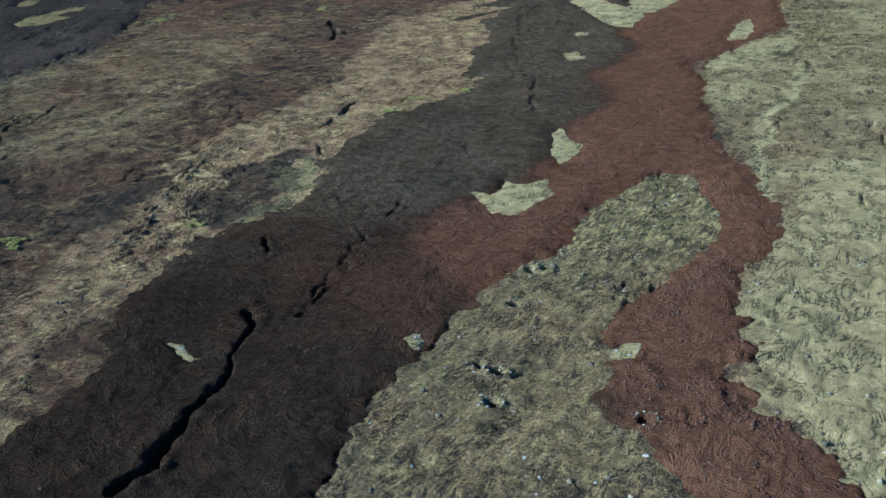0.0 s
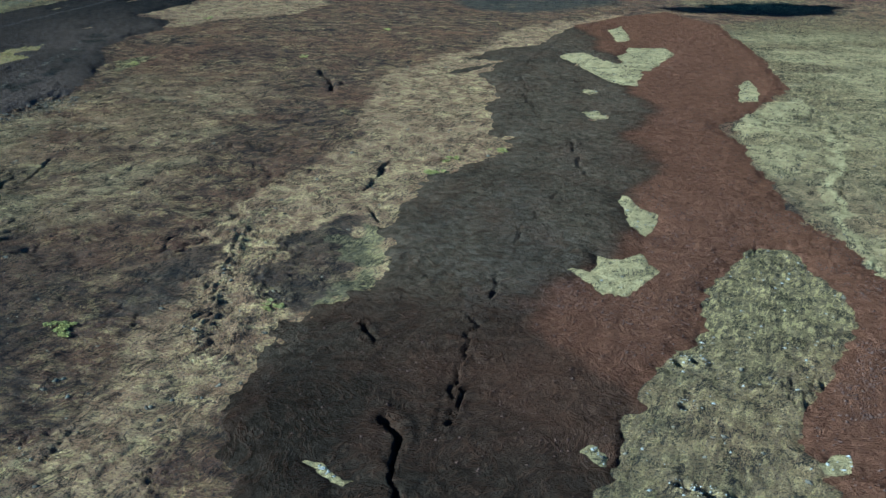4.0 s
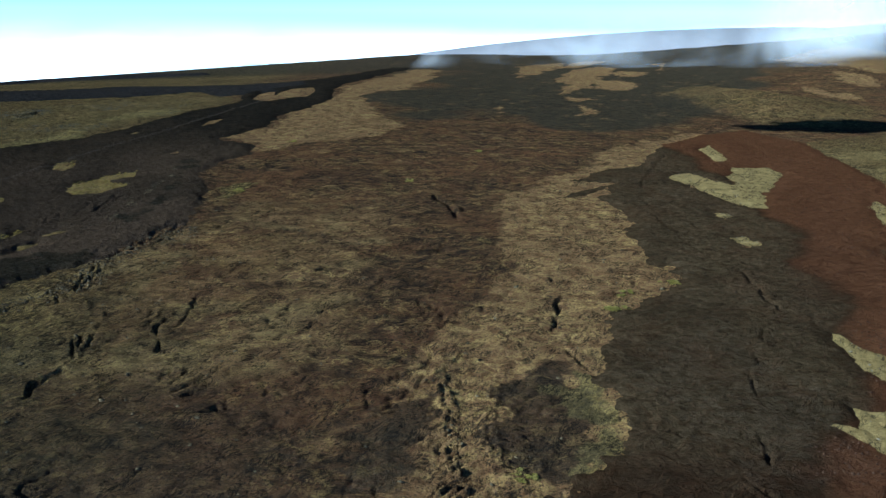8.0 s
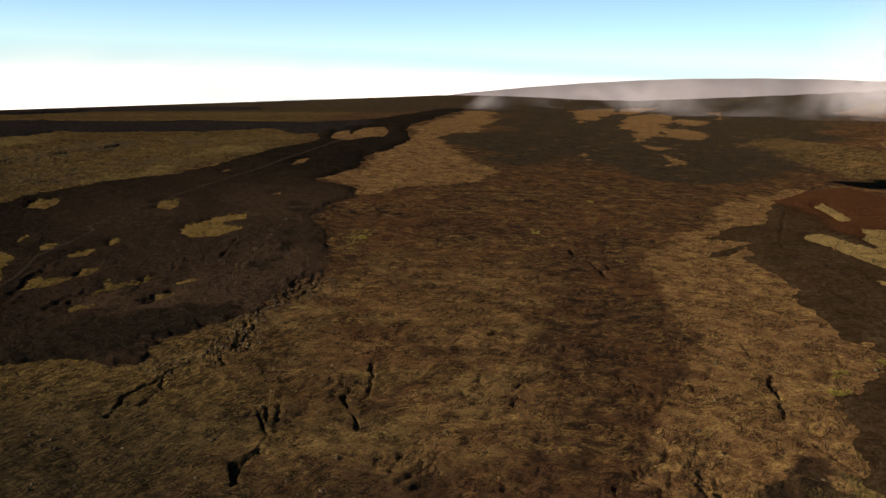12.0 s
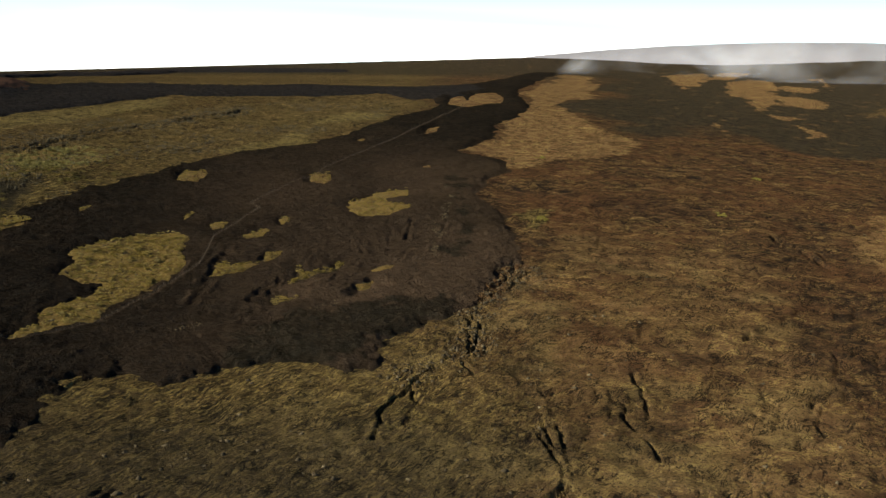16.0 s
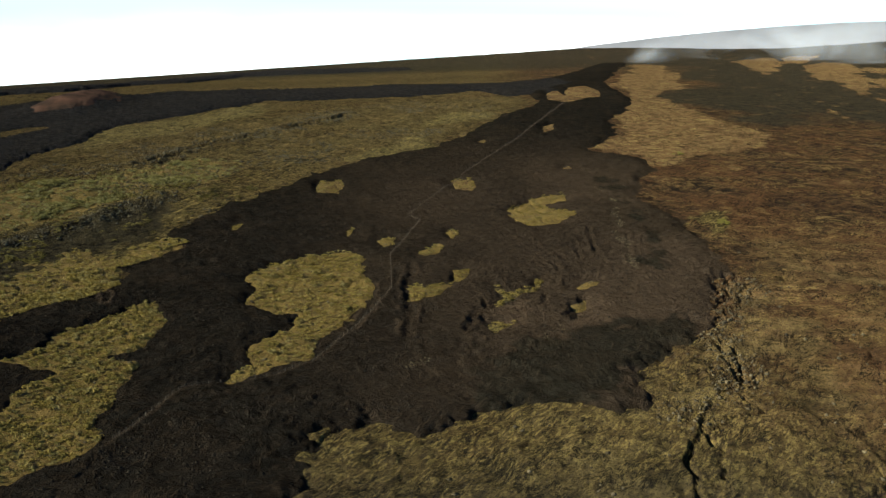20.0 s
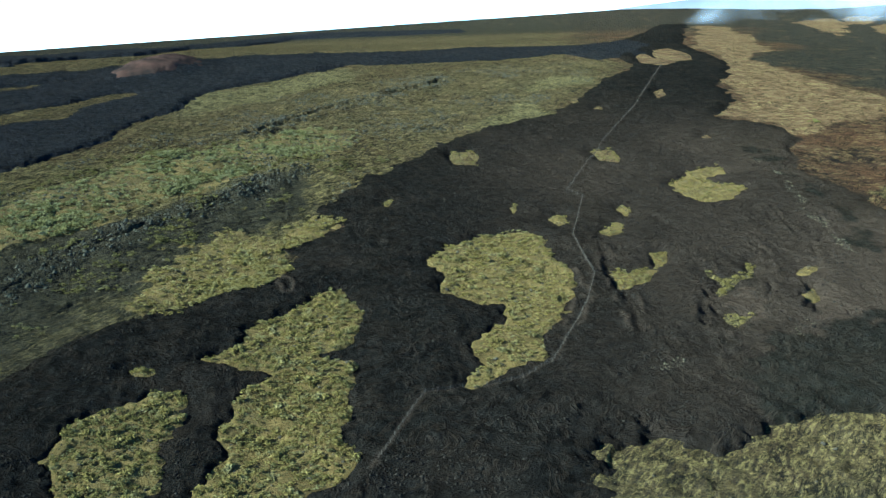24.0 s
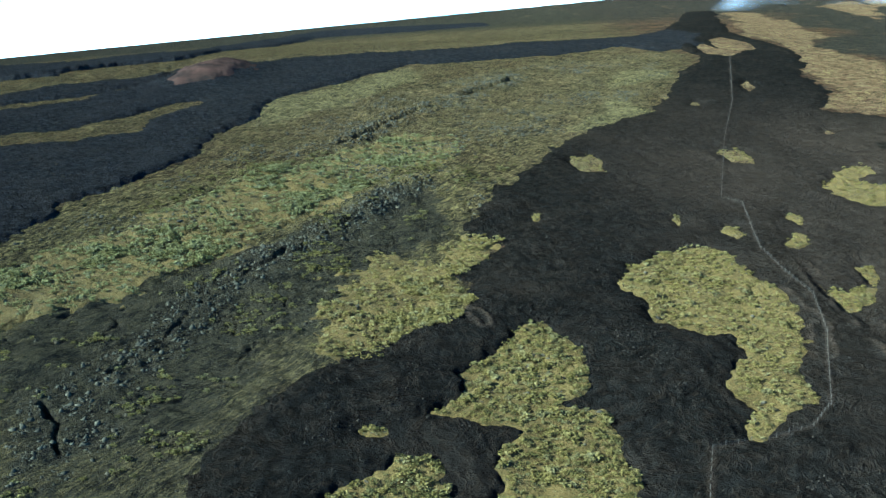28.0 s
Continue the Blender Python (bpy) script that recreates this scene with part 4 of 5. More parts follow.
rust_line = np.interp(GY, [-196, -60, -25, 5, 29, 91, 146, 228, 324, 490, 720], [592, 588, 566, 546, 538, 560, 600, 636, 668, 700, 745])
past = GX - rust_line + 40 * fractal(GX, GY, 70, 5, 51)
red_near = np.maximum(smooth(-10, 16, past), 0.28 * smooth(-85, -35, past) * smooth(60, 0, GY))
blue_crust = 0.12 * blend(BLUE_CRUST, 7)
green_crust = smooth(10, 90, GY + 40 * fractal(GX, GY, 45, 5, 53)) * smooth(6, -12, past) * (0.6 + 0.3 * smooth(-0.4, 0.3, fractal(GX, GY, 30, 4, 54)))
dark_red = (0.50 + 0.45 * smooth(-0.3, 0.35, fractal(GX, GY, 90, 5, 52))) * smooth(20, 210, GX + 0.1 * (GY - 300)) * smooth(1000, 550, GY) * (1 - 0.6 * smooth(300, 250, GY))
dark_red = np.maximum(dark_red * 0.85, 0.8 * LEVEE)
dark_red = np.maximum(dark_red, 0.6 * np.exp(-(near_line(GX + 0.15 * wobble, GY, FENCE) / 0.9) ** 2))
smooth_crust = np.zeros(GX.shape)
for ring in BROWN_CRUST:
    dark_red = np.maximum(dark_red, 1.0 * blend(ring, 3))
for ring in SMOOTH_CRUST:
    smooth_crust = np.maximum(smooth_crust, blend(ring, 8))
dark_red = dark_red * (1 - 0.8 * smooth_crust)
dark_flow = lava_flow("dark_lava_flow", d_dark, 1.2, 0.85, (dark_red, 0.25 + 0 * GX, smooth_crust, 0 * GX), M_DARK, "black-brown clinker lava flow surrounding scrub islands")
rusty_flow = lava_flow("rusty_lava_flow", d_red, 0.8, 0.75, (red_near * (1 - 0.8 * green_crust), blue_crust, green_crust, 0 * GX), M_RED, "rust-red to dark brown clinker lava flow")
outer_flow = lava_flow("outer_lava_flow", d_outer, 1.6, 0.9, (0 * GX, 0.15 + 0 * GX, 0 * GX, 0 * GX), M_OUTER, "black lava flow beyond the scrub slope")
lava_flow("outer_lava_band", d_band, 2.2, 0.9, (0 * GX, 0.15 + 0 * GX, 0 * GX, 0 * GX), M_OUTER, "narrow black lava band behind a cinder cone")
lava_flow("distant_lava_band", d_far, 4.0, 1.0, (0 * GX, 0.5 + 0 * GX, 0 * GX, 0 * GX), M_OUTER, "long distant black lava flow below the skyline")


# ---------------------------------------------------------------- distant mountain, behind the crest
def distant_mountain():
    bm = bmesh.new()
    rows = []
    for k in range(181):
        az = 0.06 + 0.72 * k / 180
        top = -0.0232 + 0.0904 * (az - 0.3) - 0.1887 * min(az - 0.3, 0.24) ** 2
        row = []
        for far, share in ((26.2, -0.5), (26.8, 0.55), (27.3, 1.0), (27.6, 0.7), (27.9, -0.8)):
            base = 1.03 + 26 * math.tan(-0.075)
            z = base + (1.03 + 27.3 * math.tan(top) - base) * share + 0.012 * noise.noise((az * 40, far, 0))
            row.append(bm.verts.new(((1.2 + far * math.sin(az)) * UNIT, (-0.7 + far * math.cos(az)) * UNIT, z * UNIT)))
        rows.append(row)
    for a, b in zip(rows, rows[1:]):
        for i in range(4):
            bm.faces.new((a[i], b[i], b[i + 1], a[i + 1])).smooth = True
    mesh = bpy.data.meshes.new("distant_mountain")
    bm.to_mesh(mesh)
    bm.free()
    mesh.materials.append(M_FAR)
    return tagged(new("distant_mountain", mesh), "shield mountain on the skyline, tinted grey-mauve for haze", "mountain", kind="structure")


distant_mountain()


def veil(name, columns, material, parent=None):
    """A thin curtain from columns of (place, thinness) with a fading attribute."""
    mesh = bpy.data.meshes.new(name)
    n, m = len(columns), len(columns[0])
    mesh.from_pydata([p for col in columns for p, _ in col], [], [(i * m + j, (i + 1) * m + j, (i + 1) * m + j + 1, i * m + j + 1) for i in range(n - 1) for j in range(m - 1)])
    layer = mesh.attributes.new("thin", "FLOAT", "POINT")
    layer.data.foreach_set("value", [a for col in columns for _, a in col])
    mesh.polygons.foreach_set("use_smooth", [True] * len(mesh.polygons))
    mesh.materials.append(material)
    ob = new(name, mesh)
    ob.parent = parent
    return ob


def cloud_bank():
    columns = []
    for i in range(91):
        az = -0.75 + 1.5 * i / 90
        col = []
        for j in range(29):
            el = -0.09 + 0.14 * j / 28
            low = -0.053 + 0.066 * az
            tall = 0.012 + 0.055 * min(1, max(0, (0.35 - az) / 0.6))
            share = 1 - min(1, max(0, (el - low - 0.25 * tall) / (0.85 * tall)))
            col.append((((1.2 + 28.1 * math.sin(az)) * UNIT, (-0.7 + 28.1 * math.cos(az)) * UNIT, (1.03 + 28.1 * math.tan(el)) * UNIT), share ** 1.5))
        columns.append(col)
    ob = veil("cloud_bank", columns, M_BANK)
    ob.visible_shadow = False
    return tagged(ob, "bright white cloud haze low over the skyline", "clouds", kind="structure")


cloud_bank()


def steam(name, parts, label):
    """Drifting steam: thin curtains of vapour, each (x, y, width, height, lift, lean, density)."""
    top = tagged(new(name), label, "steam")
    for k, (x, y, width, height, lift, lean, density) in enumerate(parts):
        z = float(land(x, y)) + lift
        columns = []
        for i in range(25):
            u = i / 24 * 2 - 1
            col = []
            for j in range(15):
                v = j / 14
                bow = 0.06 * width * (u * u + 0.5 * math.sin(3 * v + k))
                sx = u * width / 2 * (0.55 + 0.6 * v) + lean * height * v
                place = (x + 0.87 * sx + 0.49 * bow, y - 0.49 * sx + 0.87 * bow, z + v * height)
                fade = max(0, 1 - u * u) ** 2 * math.sin(math.pi * min(1, 0.99 * v)) ** 1.4
                col.append((place, density * fade))
            columns.append(col)
        veil("vapour", columns, M_STEAM, top)
    return top


steam("steam_plume", [
    (1450, 2050, 520, 430, -60, 0.6, 0.55), (1600, 2150, 760, 420, -60, 0.6, 0.6), (1250, 2300, 800, 240, -60, 0.3, 0.35),
    (1850, 2300, 900, 340, -60, 0.4, 0.5), (1100, 2700, 900, 200, -60, 0.2, 0.25), (1700, 2250, 700, 200, -50, 0.3, 0.45)], "grey-white steam plume drifting over the dark plain")
steam("vent_steam", [(630, 2367, 120, 75, -6, 0.9, 0.35), (670, 2400, 220, 45, -4, 0.5, 0.3)], "small pale steam wisp rising from a far vent")


def shadow_cloud():
    """A low cloud, added out of view so that its shade lies across the ground."""
    bm = bmesh.new()
    bmesh.ops.create_icosphere(bm, subdivisions=4, radius=1.0)
    for v in bm.verts:
        v.co *= 1 + 0.35 * noise.fractal(v.co * 2.2, 0.7, 2.0, 4)
    mesh = bpy.data.meshes.new("cloud")
    bm.to_mesh(mesh)
    bm.free()
    mesh.materials.append(M_CLOUD)
    ob = new("cloud", mesh)
    up = Vector((SUN_FROM.x, SUN_FROM.y, math.tan(SUN_UP)))
    ob.matrix_basis = Matrix.Translation(Vector((1040, 1050, 40)) + up * 1100) @ Matrix.Rotation(0.3, 4, "Z") @ Matrix.Diagonal((125, 42, 20, 1))
    return tagged(ob, "small white cloud, unseen, added to shade a strip of the lava plain", "cloud")


shadow_cloud()

# ---------------------------------------------------------------- scattering on the land
rng = np.random.default_rng(4)
NEAR = np.hypot(GX - np.clip(GX, -60, 540), GY - (-8 - 0.66 * np.clip(GX, -60, 540)))
AREA = np.abs(np.gradient(GX, axis=1) * np.gradient(GY, axis=0))


def join(name, co, tris, material, label, category):
    """One mesh of many loose pieces, from arrays."""
    mesh = bpy.data.meshes.new(name)
    mesh.vertices.add(len(co))
    mesh.vertices.foreach_set("co", co.astype(np.float32).ravel())
    mesh.loops.add(tris.size)
    mesh.loops.foreach_set("vertex_index", tris.ravel().astype(np.int32))
    mesh.polygons.add(len(tris))
    mesh.polygons.foreach_set("loop_start", np.arange(0, tris.size, 3, dtype=np.int32))
    mesh.update(calc_edges=True)
    mesh.materials.append(material)
    return tagged(new(name, mesh), label, category, kind="stuff")


def spots(count, weight):
    """Random places on the land, as likely as the weight per area, away from the grid's seams."""
    w = (AREA * weight)[:-1, :-1].ravel()
    pick = rng.choice(w.size, count, p=w / w.sum())
    n = GX.shape[1]
    r, c = pick // (n - 1), pick % (n - 1)
    a, b = rng.random(count), rng.random(count)

    def at(f):
        return f[r, c] * (1 - a) * (1 - b) + f[r, c + 1] * a * (1 - b) + f[r + 1, c] * (1 - a) * b + f[r + 1, c + 1] * a * b
    return np.stack([at(GX), at(GY), at(TOP)], 1)


def scatter(places, shapes, sizes, flat=(0.8, 1.2)):
    """Copies of small shapes (verts, tris) at the places, turned about z and scaled."""
    cos, tris, base = [], [], 0
    kind = rng.integers(0, len(shapes), len(places))
    for k, (v, t) in enumerate(shapes):
        p, s = places[kind == k], sizes[kind == k]
        turn = rng.random(len(p)) * 2 * np.pi
        c, q = np.cos(turn)[:, None], np.sin(turn)[:, None]
        h = rng.uniform(*flat, len(p))[:, None]
        x = (v[None, :, 0] * c - v[None, :, 1] * q) * s[:, None]
        y = (v[None, :, 0] * q + v[None, :, 1] * c) * s[:, None]
        z = v[None, :, 2] * s[:, None] * h
        cos.append((np.stack([x, y, z], 2) + p[:, None, :]).reshape(-1, 3))
        tris.append((t[None] + (np.arange(len(p)) * len(v))[:, None, None]).reshape(-1, 3) + base)
        base += len(p) * len(v)
    return np.concatenate(cos), np.concatenate(tris)


def rock_shape(seed):
    """A broken block: an octahedron with its corners pulled about, sunk a little."""
    r = np.random.default_rng(seed)
    v = np.array([(1, 0, 0), (0, 1, 0), (-1, 0, 0), (0, -1, 0), (0, 0, 0.8), (0.4, 0.5, 0.75), (0.0, 0.0, -0.5)], float)
    v *= r.uniform(0.55, 1.25, (7, 1))
    v[:, :2] += r.uniform(-0.25, 0.25, (7, 2))
    t = np.array([(0, 1, 5), (1, 4, 5), (0, 5, 4), (1, 2, 4), (2, 3, 4), (3, 0, 4), (1, 0, 6), (2, 1, 6), (3, 2, 6), (0, 3, 6)])
    return v * 0.5, t


ROCKS = [rock_shape(s) for s in range(8)]


def rubble(name, count, weight, lo, hi, material, label, flat=(0.6, 1.3)):
    sizes = lo + (hi - lo) * rng.random(count) ** 3
    co, tris = scatter(spots(count, weight), ROCKS, sizes, flat)
    return join(name, co, tris, material, label, "rocks")


reach = np.exp(-NEAR / 260.0) * (NEAR > 150) * (NEAR < 1300)
plain_ground = (d_dark > 1) & (d_red > 1) & (d_outer > 1)
clump = 0.15 + smooth(0.0, 0.5, fractal(GX, GY, 22, 3, 71))
rubble("clinker_rubble", 6000, reach * (d_dark < -3) * clump ** 2, 0.35, 1.5, M_ROCK_DARK, "loose black clinker blocks on the dark lava flow")
rubble("rusty_rubble", 6000, reach * (d_red < -3) * clump * (0.05 + red_near), 0.4, 1.5, M_ROCK_RED, "loose rusty and pale blocks on the red lava flow")
rubble("lava_slabs", 14000, reach * plain_ground * clump, 0.6, 3.4, M_ROCK_TAN, "tilted tan and grey lava slabs on old ground", (0.4, 1.0))


CRAGS = ([(-180, 373), (-168, 400), (-165, 432), (-155, 461), (-130, 514), (-99, 570), (-74, 628)], [(-125, 749), (-76, 863), (-13, 969), (32, 1052)], [(-196, 353), (-179, 318), (-185, 306)])
d_crag = np.full(GX.shape, 1e3)
for line in CRAGS:
    d_crag = np.minimum(d_crag, near_line(GX, GY, line))
rubble("crag_rocks", 2600, np.exp(-((d_crag - 7) / 7.0) ** 2) * plain_ground, 0.9, 3.4, M_ROCK_GREY, "craggy grey lava rocks along cracks on the slope", (0.6, 1.2))
slope_rock = (signed(GX, GY, GREEN_SLOPE) < 0) * plain_ground * smooth(480, 620, GY) * smooth(1250, 1100, GY) * smooth(0.0, 0.3, fractal(GX, GY, 40, 4, 77))
rubble("slope_rocks", 4200, slope_rock, 1.0, 3.4, M_ROCK_GREY, "craggy grey lava rocks on the upper slope", (0.5, 1.0))
rim = np.exp(-np.abs(near_line(GX, GY, [(205, 271), (234, 305), (238, 359), (280, 429)]) - 3) / 4.0) + np.exp(-np.abs(near_line(GX, GY, [(271, 439), (253, 391), (239, 355), (241, 328), (235, 300)]) - 2) / 3.0)
rubble("rim_rocks", 900, rim * plain_ground, 0.7, 2.6, M_ROCK_TAN, "broken tan slabs along a fissure rim", (0.6, 1.2))

levee_line = np.full(GX.shape, 1e3)
for line in ([(239, 698), (241, 636), (243, 595), (231, 530), (229, 494), (224, 463), (227, 449)], [(101, 316), (109, 321)], [(125, 334), (133, 339)], [(165, 351), (174, 363), (180, 367)], [(158, 342), (172, 355), (190, 372)]):
    levee_line = np.minimum(levee_line, near_line(GX + 0.6 * wobble, GY, line))
rubble("levee_stones", 600, np.exp(-(levee_line / 1.6) ** 2) * smooth(-0.1, 0.4, fractal(GX, GY, 14, 3, 72)), 0.5, 1.6, M_ROCK_TAN, "pale broken stones along levees in the dark flow", (0.5, 1.0))
pit_rim = sum(np.exp(-(((np.hypot(GX - x, GY - y) - 3.2) / 1.2) ** 2)) for x, y in PITS)
rubble("pit_stones", 160, pit_rim, 0.5, 1.7, M_ROCK_PALE, "pale broken stones round small collapse pits", (0.5, 1.0))


def blocks(parent, name, count, weight, lo, hi, material, flat):
    """Blocks that can be told apart, each a piece of its flow or ground."""
    meshes = []
    for v, t in ROCKS:
        mesh = bpy.data.meshes.new(name)
        mesh.from_pydata(v.tolist(), [], t.tolist())
        mesh.materials.append(material)
        meshes.append(mesh)
    for k, place in enumerate(spots(count, weight)):
        size = lo + (hi - lo) * rng.random() ** 2
        ob = new(name, meshes[k % 8])
        ob.matrix_basis = Matrix.Translation(place) @ Matrix.Rotation(rng.random() * 6.28, 4, "Z") @ Matrix.Diagonal((size, size, size * flat, 1))
        ob.parent = parent


close = np.exp(-NEAR / 90.0) * (NEAR > 150) * (NEAR < 600)
blocks(dark_flow, "clinker_block", 260, close * (d_dark < -3), 0.6, 1.7, M_ROCK_DARK, 0.9)
blocks(rusty_flow, "clinker_block", 280, close * (d_red < -3) * (0.05 + red_near), 0.6, 1.5, M_ROCK_RED, 0.9)
for key, d in {**d_kip, **d_isl}.items():
    on_top = (d < -1.0) * (AREA > 0)
    if on_top.any():
        count = 120 if key == "grey_green" else 50 if key in BROAD else 10
        blocks(ISLES[key], "lava_slab", count, on_top.astype(float), 0.7, 2.0, M_ROCK_TAN if key in d_kip else M_ROCK_PALE, 0.5)
blocks(outer_flow, "clinker_block", 200, (d_outer < -3) * smooth(1000, 600, GY), 1.5, 4.0, M_ROCK_DARK, 0.8)
blocks(ground, "lava_slab", 300, close * plain_ground, 1.2, 3.6, M_ROCK_TAN, 0.6)


# ---------------------------------------------------------------- scrub
def crown_shape(seed, tufts):
    """Leaf tufts over a lumpy dome: small bent blades in two triangles each."""
    r = np.random.default_rng(seed)
    v, t = [], []
    lobes = r.normal(0, 0.33, (5, 3)) * (1, 1, 0.45) + (0, 0, 0.5)
    for k in range(tufts):
        way = r.normal(0, 1, 3)
        way[2] = abs(way[2]) * 0.9 + 0.05
        way /= np.linalg.norm(way)
        c = lobes[k % 5] + way * r.uniform(0.28, 0.52)
        c[2] = max(c[2], 0.06)
        side = np.cross(way, r.normal(0, 1, 3))
        side /= np.linalg.norm(side)
        up = np.cross(side, way) * 0.6 + way * r.uniform(0.2, 0.9)
        size = r.uniform(0.13, 0.22)
        n = len(v)
        v += [c - side * size, c + side * size, c + up * size * 1.5 + side * size * 0.5, c + up * size * 1.2 - side * size]
        t += [(n, n + 1, n + 2), (n, n + 2, n + 3)]
    return np.array(v), np.array(t)


CROWNS = [crown_shape(100 + s, 95) for s in range(5)]
CROWNS_FAR = [crown_shape(200 + s, 42) for s in range(4)]


def scrub(name, count, weight, lo, hi, shapes, material, label):
    sizes = rng.uniform(lo, hi, count)
    co, tris = scatter(spots(count, weight), shapes, sizes, (0.4, 0.75))
    return join(name, co, tris, material, label, "shrubs")


def stem_mesh():
    bm = bmesh.new()
    for k in range(4):
        a = k * 1.7
        foot = Vector((0.05 * math.cos(a), 0.05 * math.sin(a), -0.05))
        tip = Vector((0.38 * math.cos(a), 0.38 * math.sin(a), 0.62))
        side = Vector((-math.sin(a), math.cos(a), 0))
        low = [bm.verts.new(foot + 0.035 * d) for d in (side, -side, Vector((0.6, 0, 0.4)))]
        top = bm.verts.new(tip)
        for i in range(3):
            bm.faces.new((low[i], low[(i + 1) % 3], top))
    mesh = bpy.data.meshes.new("stems")
    bm.to_mesh(mesh)
    bm.free()
    mesh.materials.append(M_STEM)
    return mesh


STEMS = stem_mesh()


def crown_mesh(shape, material):
    mesh = bpy.data.meshes.new("crown")
    mesh.from_pydata(shape[0].tolist(), [], shape[1].tolist())
    mesh.materials.append(material)
    return mesh


def shrub(crown, place, size, turn, label, group):
    top = new("shrub")
    top.matrix_basis = Matrix.Translation(place) @ Matrix.Rotation(turn, 4, "Z") @ Matrix.Diagonal((size, size, size * 0.65, 1))
    for name, mesh in (("crown", crown), ("stems", STEMS)):
        part_ob = new(name, mesh)
        part_ob.parent = top
    return tagged(top, label, "shrub", group)


CROWN_MESHES = [crown_mesh(s, M_LEAF) for s in CROWNS]
SETS = (("crescent", 70, "shrubs on the crescent island"), ("long", 110, "shrubs on the long island"), ("lower", 45, "shrubs on the lower island"))
for key, count, group in SETS:
    sizes = rng.uniform(1.5, 2.3, count)
    for place, size, turn in zip(spots(count, d_kip[key] < -1.5), sizes, rng.random(count) * 6.28):
        shrub(CROWN_MESHES[int(turn * 10) % 5], Vector(place), size, turn, "tall yellow-green leafy shrub on old lava ground", group)
M_LEAF_BRIGHT = leaf_material("bright_scrub_leaves", (0.080, 0.068, 0.015), (0.165, 0.130, 0.030), (0.20, 0.165, 0.05))
BRIGHT_CROWNS = [crown_mesh(s, M_LEAF_BRIGHT) for s in CROWNS]
for x, y in [(518, 241), (358, 54), (517, 243), (534, 269), (566, 286), (359, 53), (437, 68), (342, 817), (305, 559), (530, 759), (447, 597)]:
    spread = np.exp(-((GX - x) ** 2 + (GY - y) ** 2) / 3.2 ** 2)
    for k, place in enumerate(spots(7, spread)):
        shrub(BRIGHT_CROWNS[k % 5], Vector(place), rng.uniform(1.3, 2.4), k * 1.3, "bright yellow-green bush on bare old lava", "bright bushes on bare lava")
scrub("crescent_scrub", 1350, d_kip["crescent"] < -0.6, 0.6, 1.5, CROWNS_FAR, M_LEAF, "dense yellow-green scrub on a crescent island")
scrub("long_scrub", 1000, d_kip["long"] < -0.6, 0.7, 1.6, CROWNS_FAR, M_LEAF, "dense yellow-green scrub on a long island")
scrub("olive_scrub", 520, d_kip["long"] < -0.6, 0.9, 1.8, CROWNS_FAR, M_LEAF_OLIVE_SHADED, "dark olive scrub with painted-in shade among lighter bushes on a long island")
scrub("lower_scrub", 360, d_kip["lower"] < -0.6, 0.9, 1.8, CROWNS_FAR, M_LEAF_OLIVE_SHADED, "dense dark olive scrub on a small island, shade painted into its leaves")
for key, count in (("tiny", 10), ("heart", 160), ("far_round", 50), ("far_mid", 40), ("spot_a", 10), ("spot_b", 6), ("spot_c", 16), ("spot_d", 10), ("spot_e", 16), ("wedge", 60), ("spot_f", 14), ("claw", 50), ("claw_low", 16)):
    scrub("scrub_patch", int(count * 1.3), d_kip[key] < -0.2, 0.7, 1.7, CROWNS_FAR, M_LEAF, "low yellow-green scrub on a lava island")
scrub("scrub_field", 950, (d_scrub["field"] < 0) * clump, 0.9, 2.2, CROWNS_FAR, M_LEAF, "grey-green scrub field beside the dark lava flow")
scrub("scrub_strip", 2300, (d_scrub["strip"] < 0) * clump, 1.5, 3.0, CROWNS_FAR, M_LEAF_GREY, "long strip of grey-green scrub on the slope")
scrub("scrub_corner", 90, d_scrub["corner"] < 0, 1.4, 2.6, CROWNS_FAR, M_LEAF, "yellow-green scrub corner beside the dark lava flow")
slope_scatter = (signed(GX, GY, GREEN_SLOPE) < 0) & plain_ground & (NEAR < 700)
scrub("scattered_scrub", 1500, slope_scatter * clump ** 2, 0.8, 2.4, CROWNS_FAR, M_LEAF_OLIVE_SHADED, "scattered low grey-green bushes on old lava")

# ---------------------------------------------------------------- fence


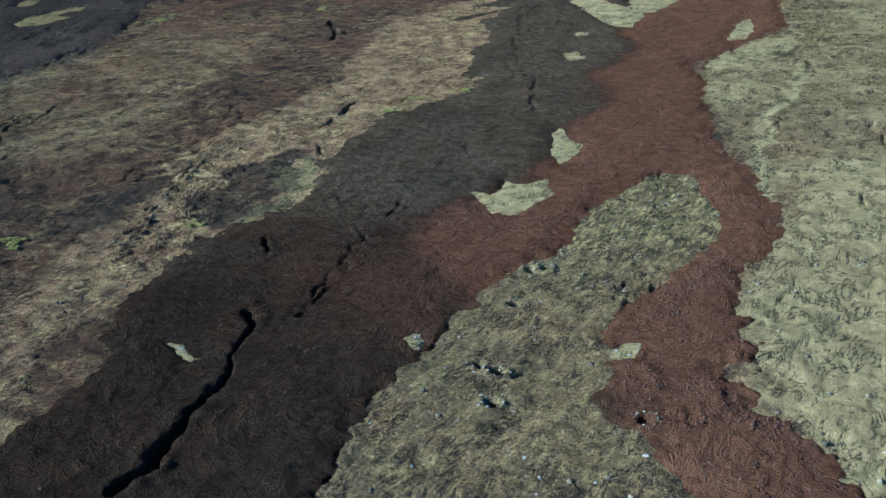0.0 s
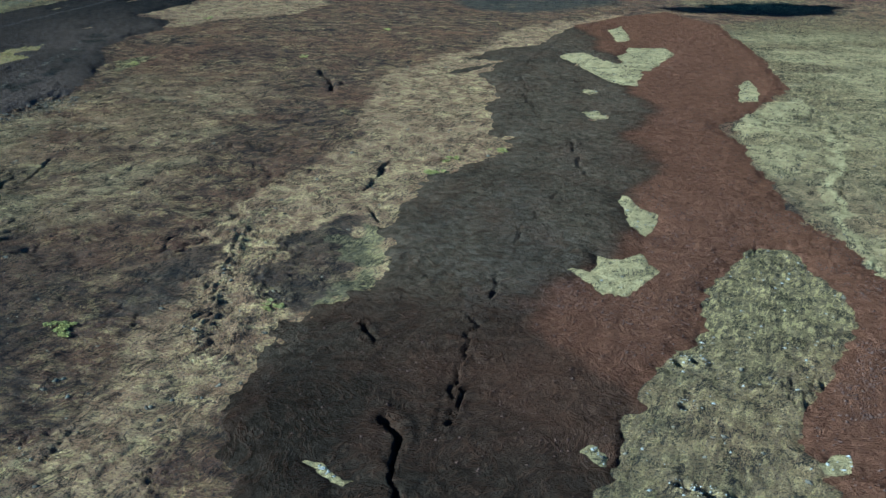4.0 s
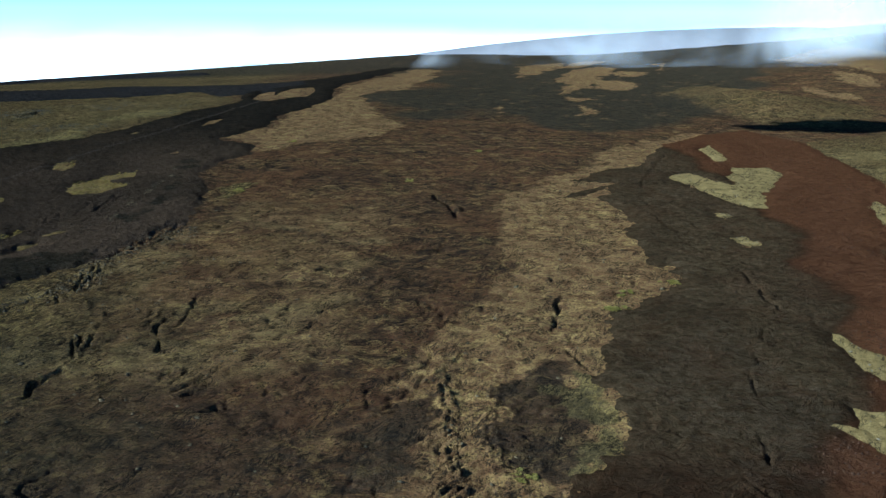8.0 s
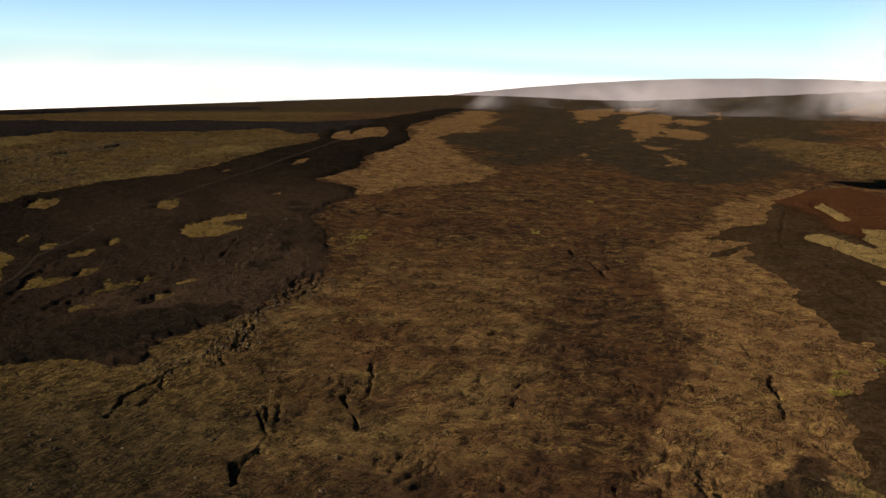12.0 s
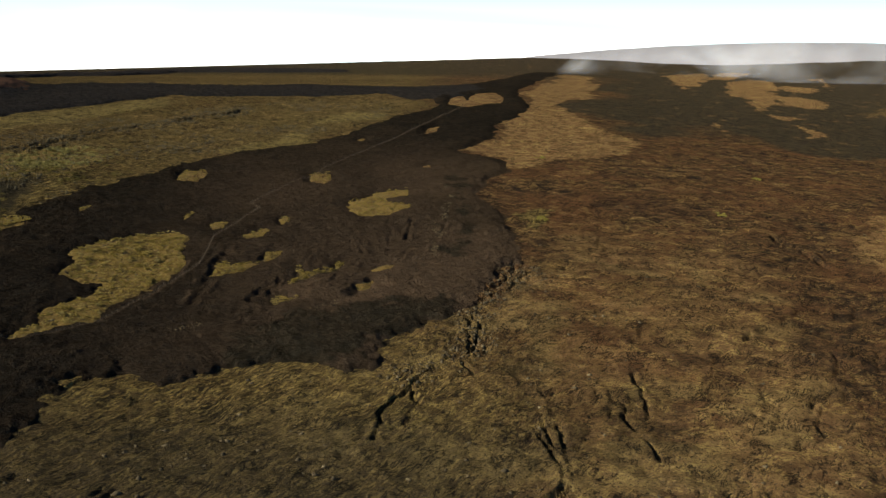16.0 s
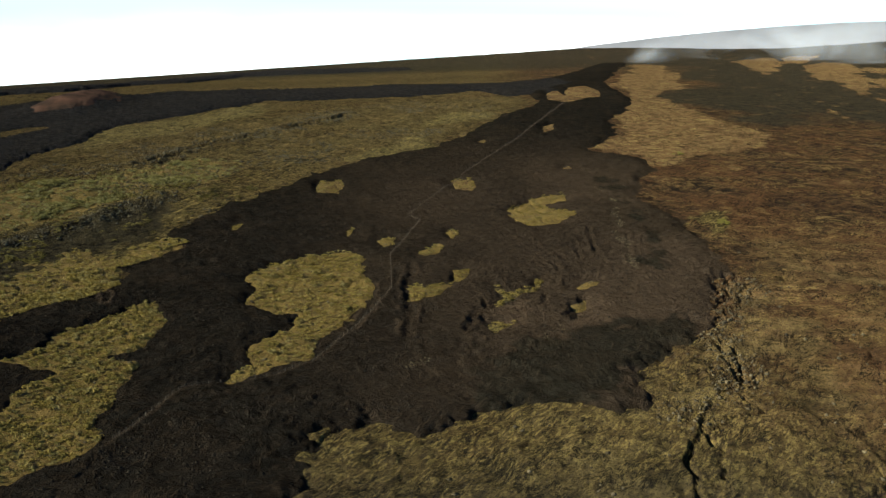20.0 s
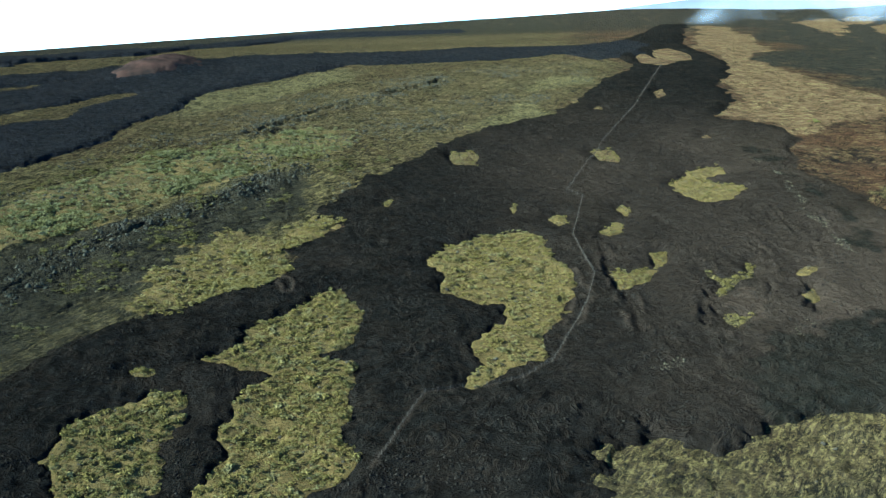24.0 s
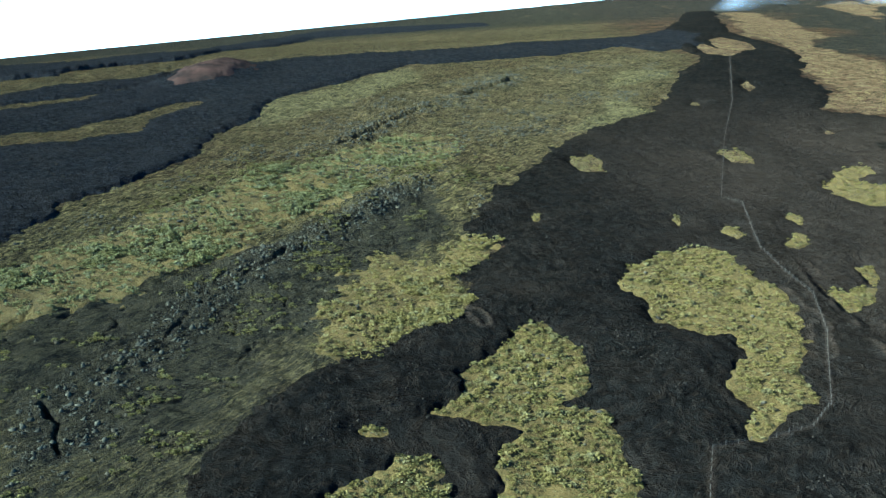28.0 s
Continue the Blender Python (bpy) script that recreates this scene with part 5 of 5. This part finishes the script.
def top_at(x, y):
    near = np.argmin((GX - x) ** 2 + (GY - y) ** 2)
    return float(TOP.ravel()[near])


def fence():
    post = bmesh.new()
    bmesh.ops.create_cone(post, cap_ends=True, segments=6, radius1=0.11, radius2=0.08, depth=2.0)
    bmesh.ops.translate(post, verts=post.verts, vec=(0, 0, 0.6))
    post_mesh = bpy.data.meshes.new("post")
    post.to_mesh(post_mesh)
    post.free()
    post_mesh.materials.append(M_POST)
    panel = bmesh.new()
    for k in range(5):
        bmesh.ops.create_cube(panel, size=1.0, matrix=Matrix.Translation((0.5, 0, 0.15 + 0.26 * k)) @ Matrix.Diagonal((1.0, 0.025, 0.022, 1)))
    panel_mesh = bpy.data.meshes.new("wire_panel")
    panel.to_mesh(panel_mesh)
    panel.free()
    panel_mesh.materials.append(M_WIRE)
    top = tagged(new("fence"), "pale wire fence on posts crossing the dark lava flow", "fence")
    marks = []
    for (ax, ay), (bx, by) in zip(FENCE, FENCE[1:]):
        steps = max(1, round(math.hypot(bx - ax, by - ay) / 4.2))
        marks += [(ax + (bx - ax) * i / steps, ay + (by - ay) * i / steps) for i in range(steps)]
    spots3 = [Vector((x, y, top_at(x, y))) for x, y in marks]
    for a, b in zip(spots3, spots3[1:]):
        p = new("post", post_mesh)
        p.matrix_basis = Matrix.Translation(a)
        p.parent = top
        w = new("wire_panel", panel_mesh)
        along = b - a
        w.matrix_basis = Matrix.Translation(a) @ along.to_track_quat("X", "Z").to_matrix().to_4x4() @ Matrix.Diagonal((along.length, 1, 1, 1))
        w.parent = top


fence()

# ---------------------------------------------------------------- cinder patches, tinted overlays on the land
for name, ring, label in (("cinder_cone", CINDER_CONE, "low rust-red cinder cone among black lava"), ("red_cinder_patch", RED_CINDERS, "small red cinder patch on an olive hill")):
    d = signed(GX, GY, ring) + 1.5 * wobble + 14 + 45 * fractal(GX, GY, 70, 4, 78)
    crown = sheet(name, TOP + 1.2 * np.clip(-d / 8, -1, 1), d < 0, (0 * GX,) * 4, M_CINDER)
    tagged(crown, label, "cinders")
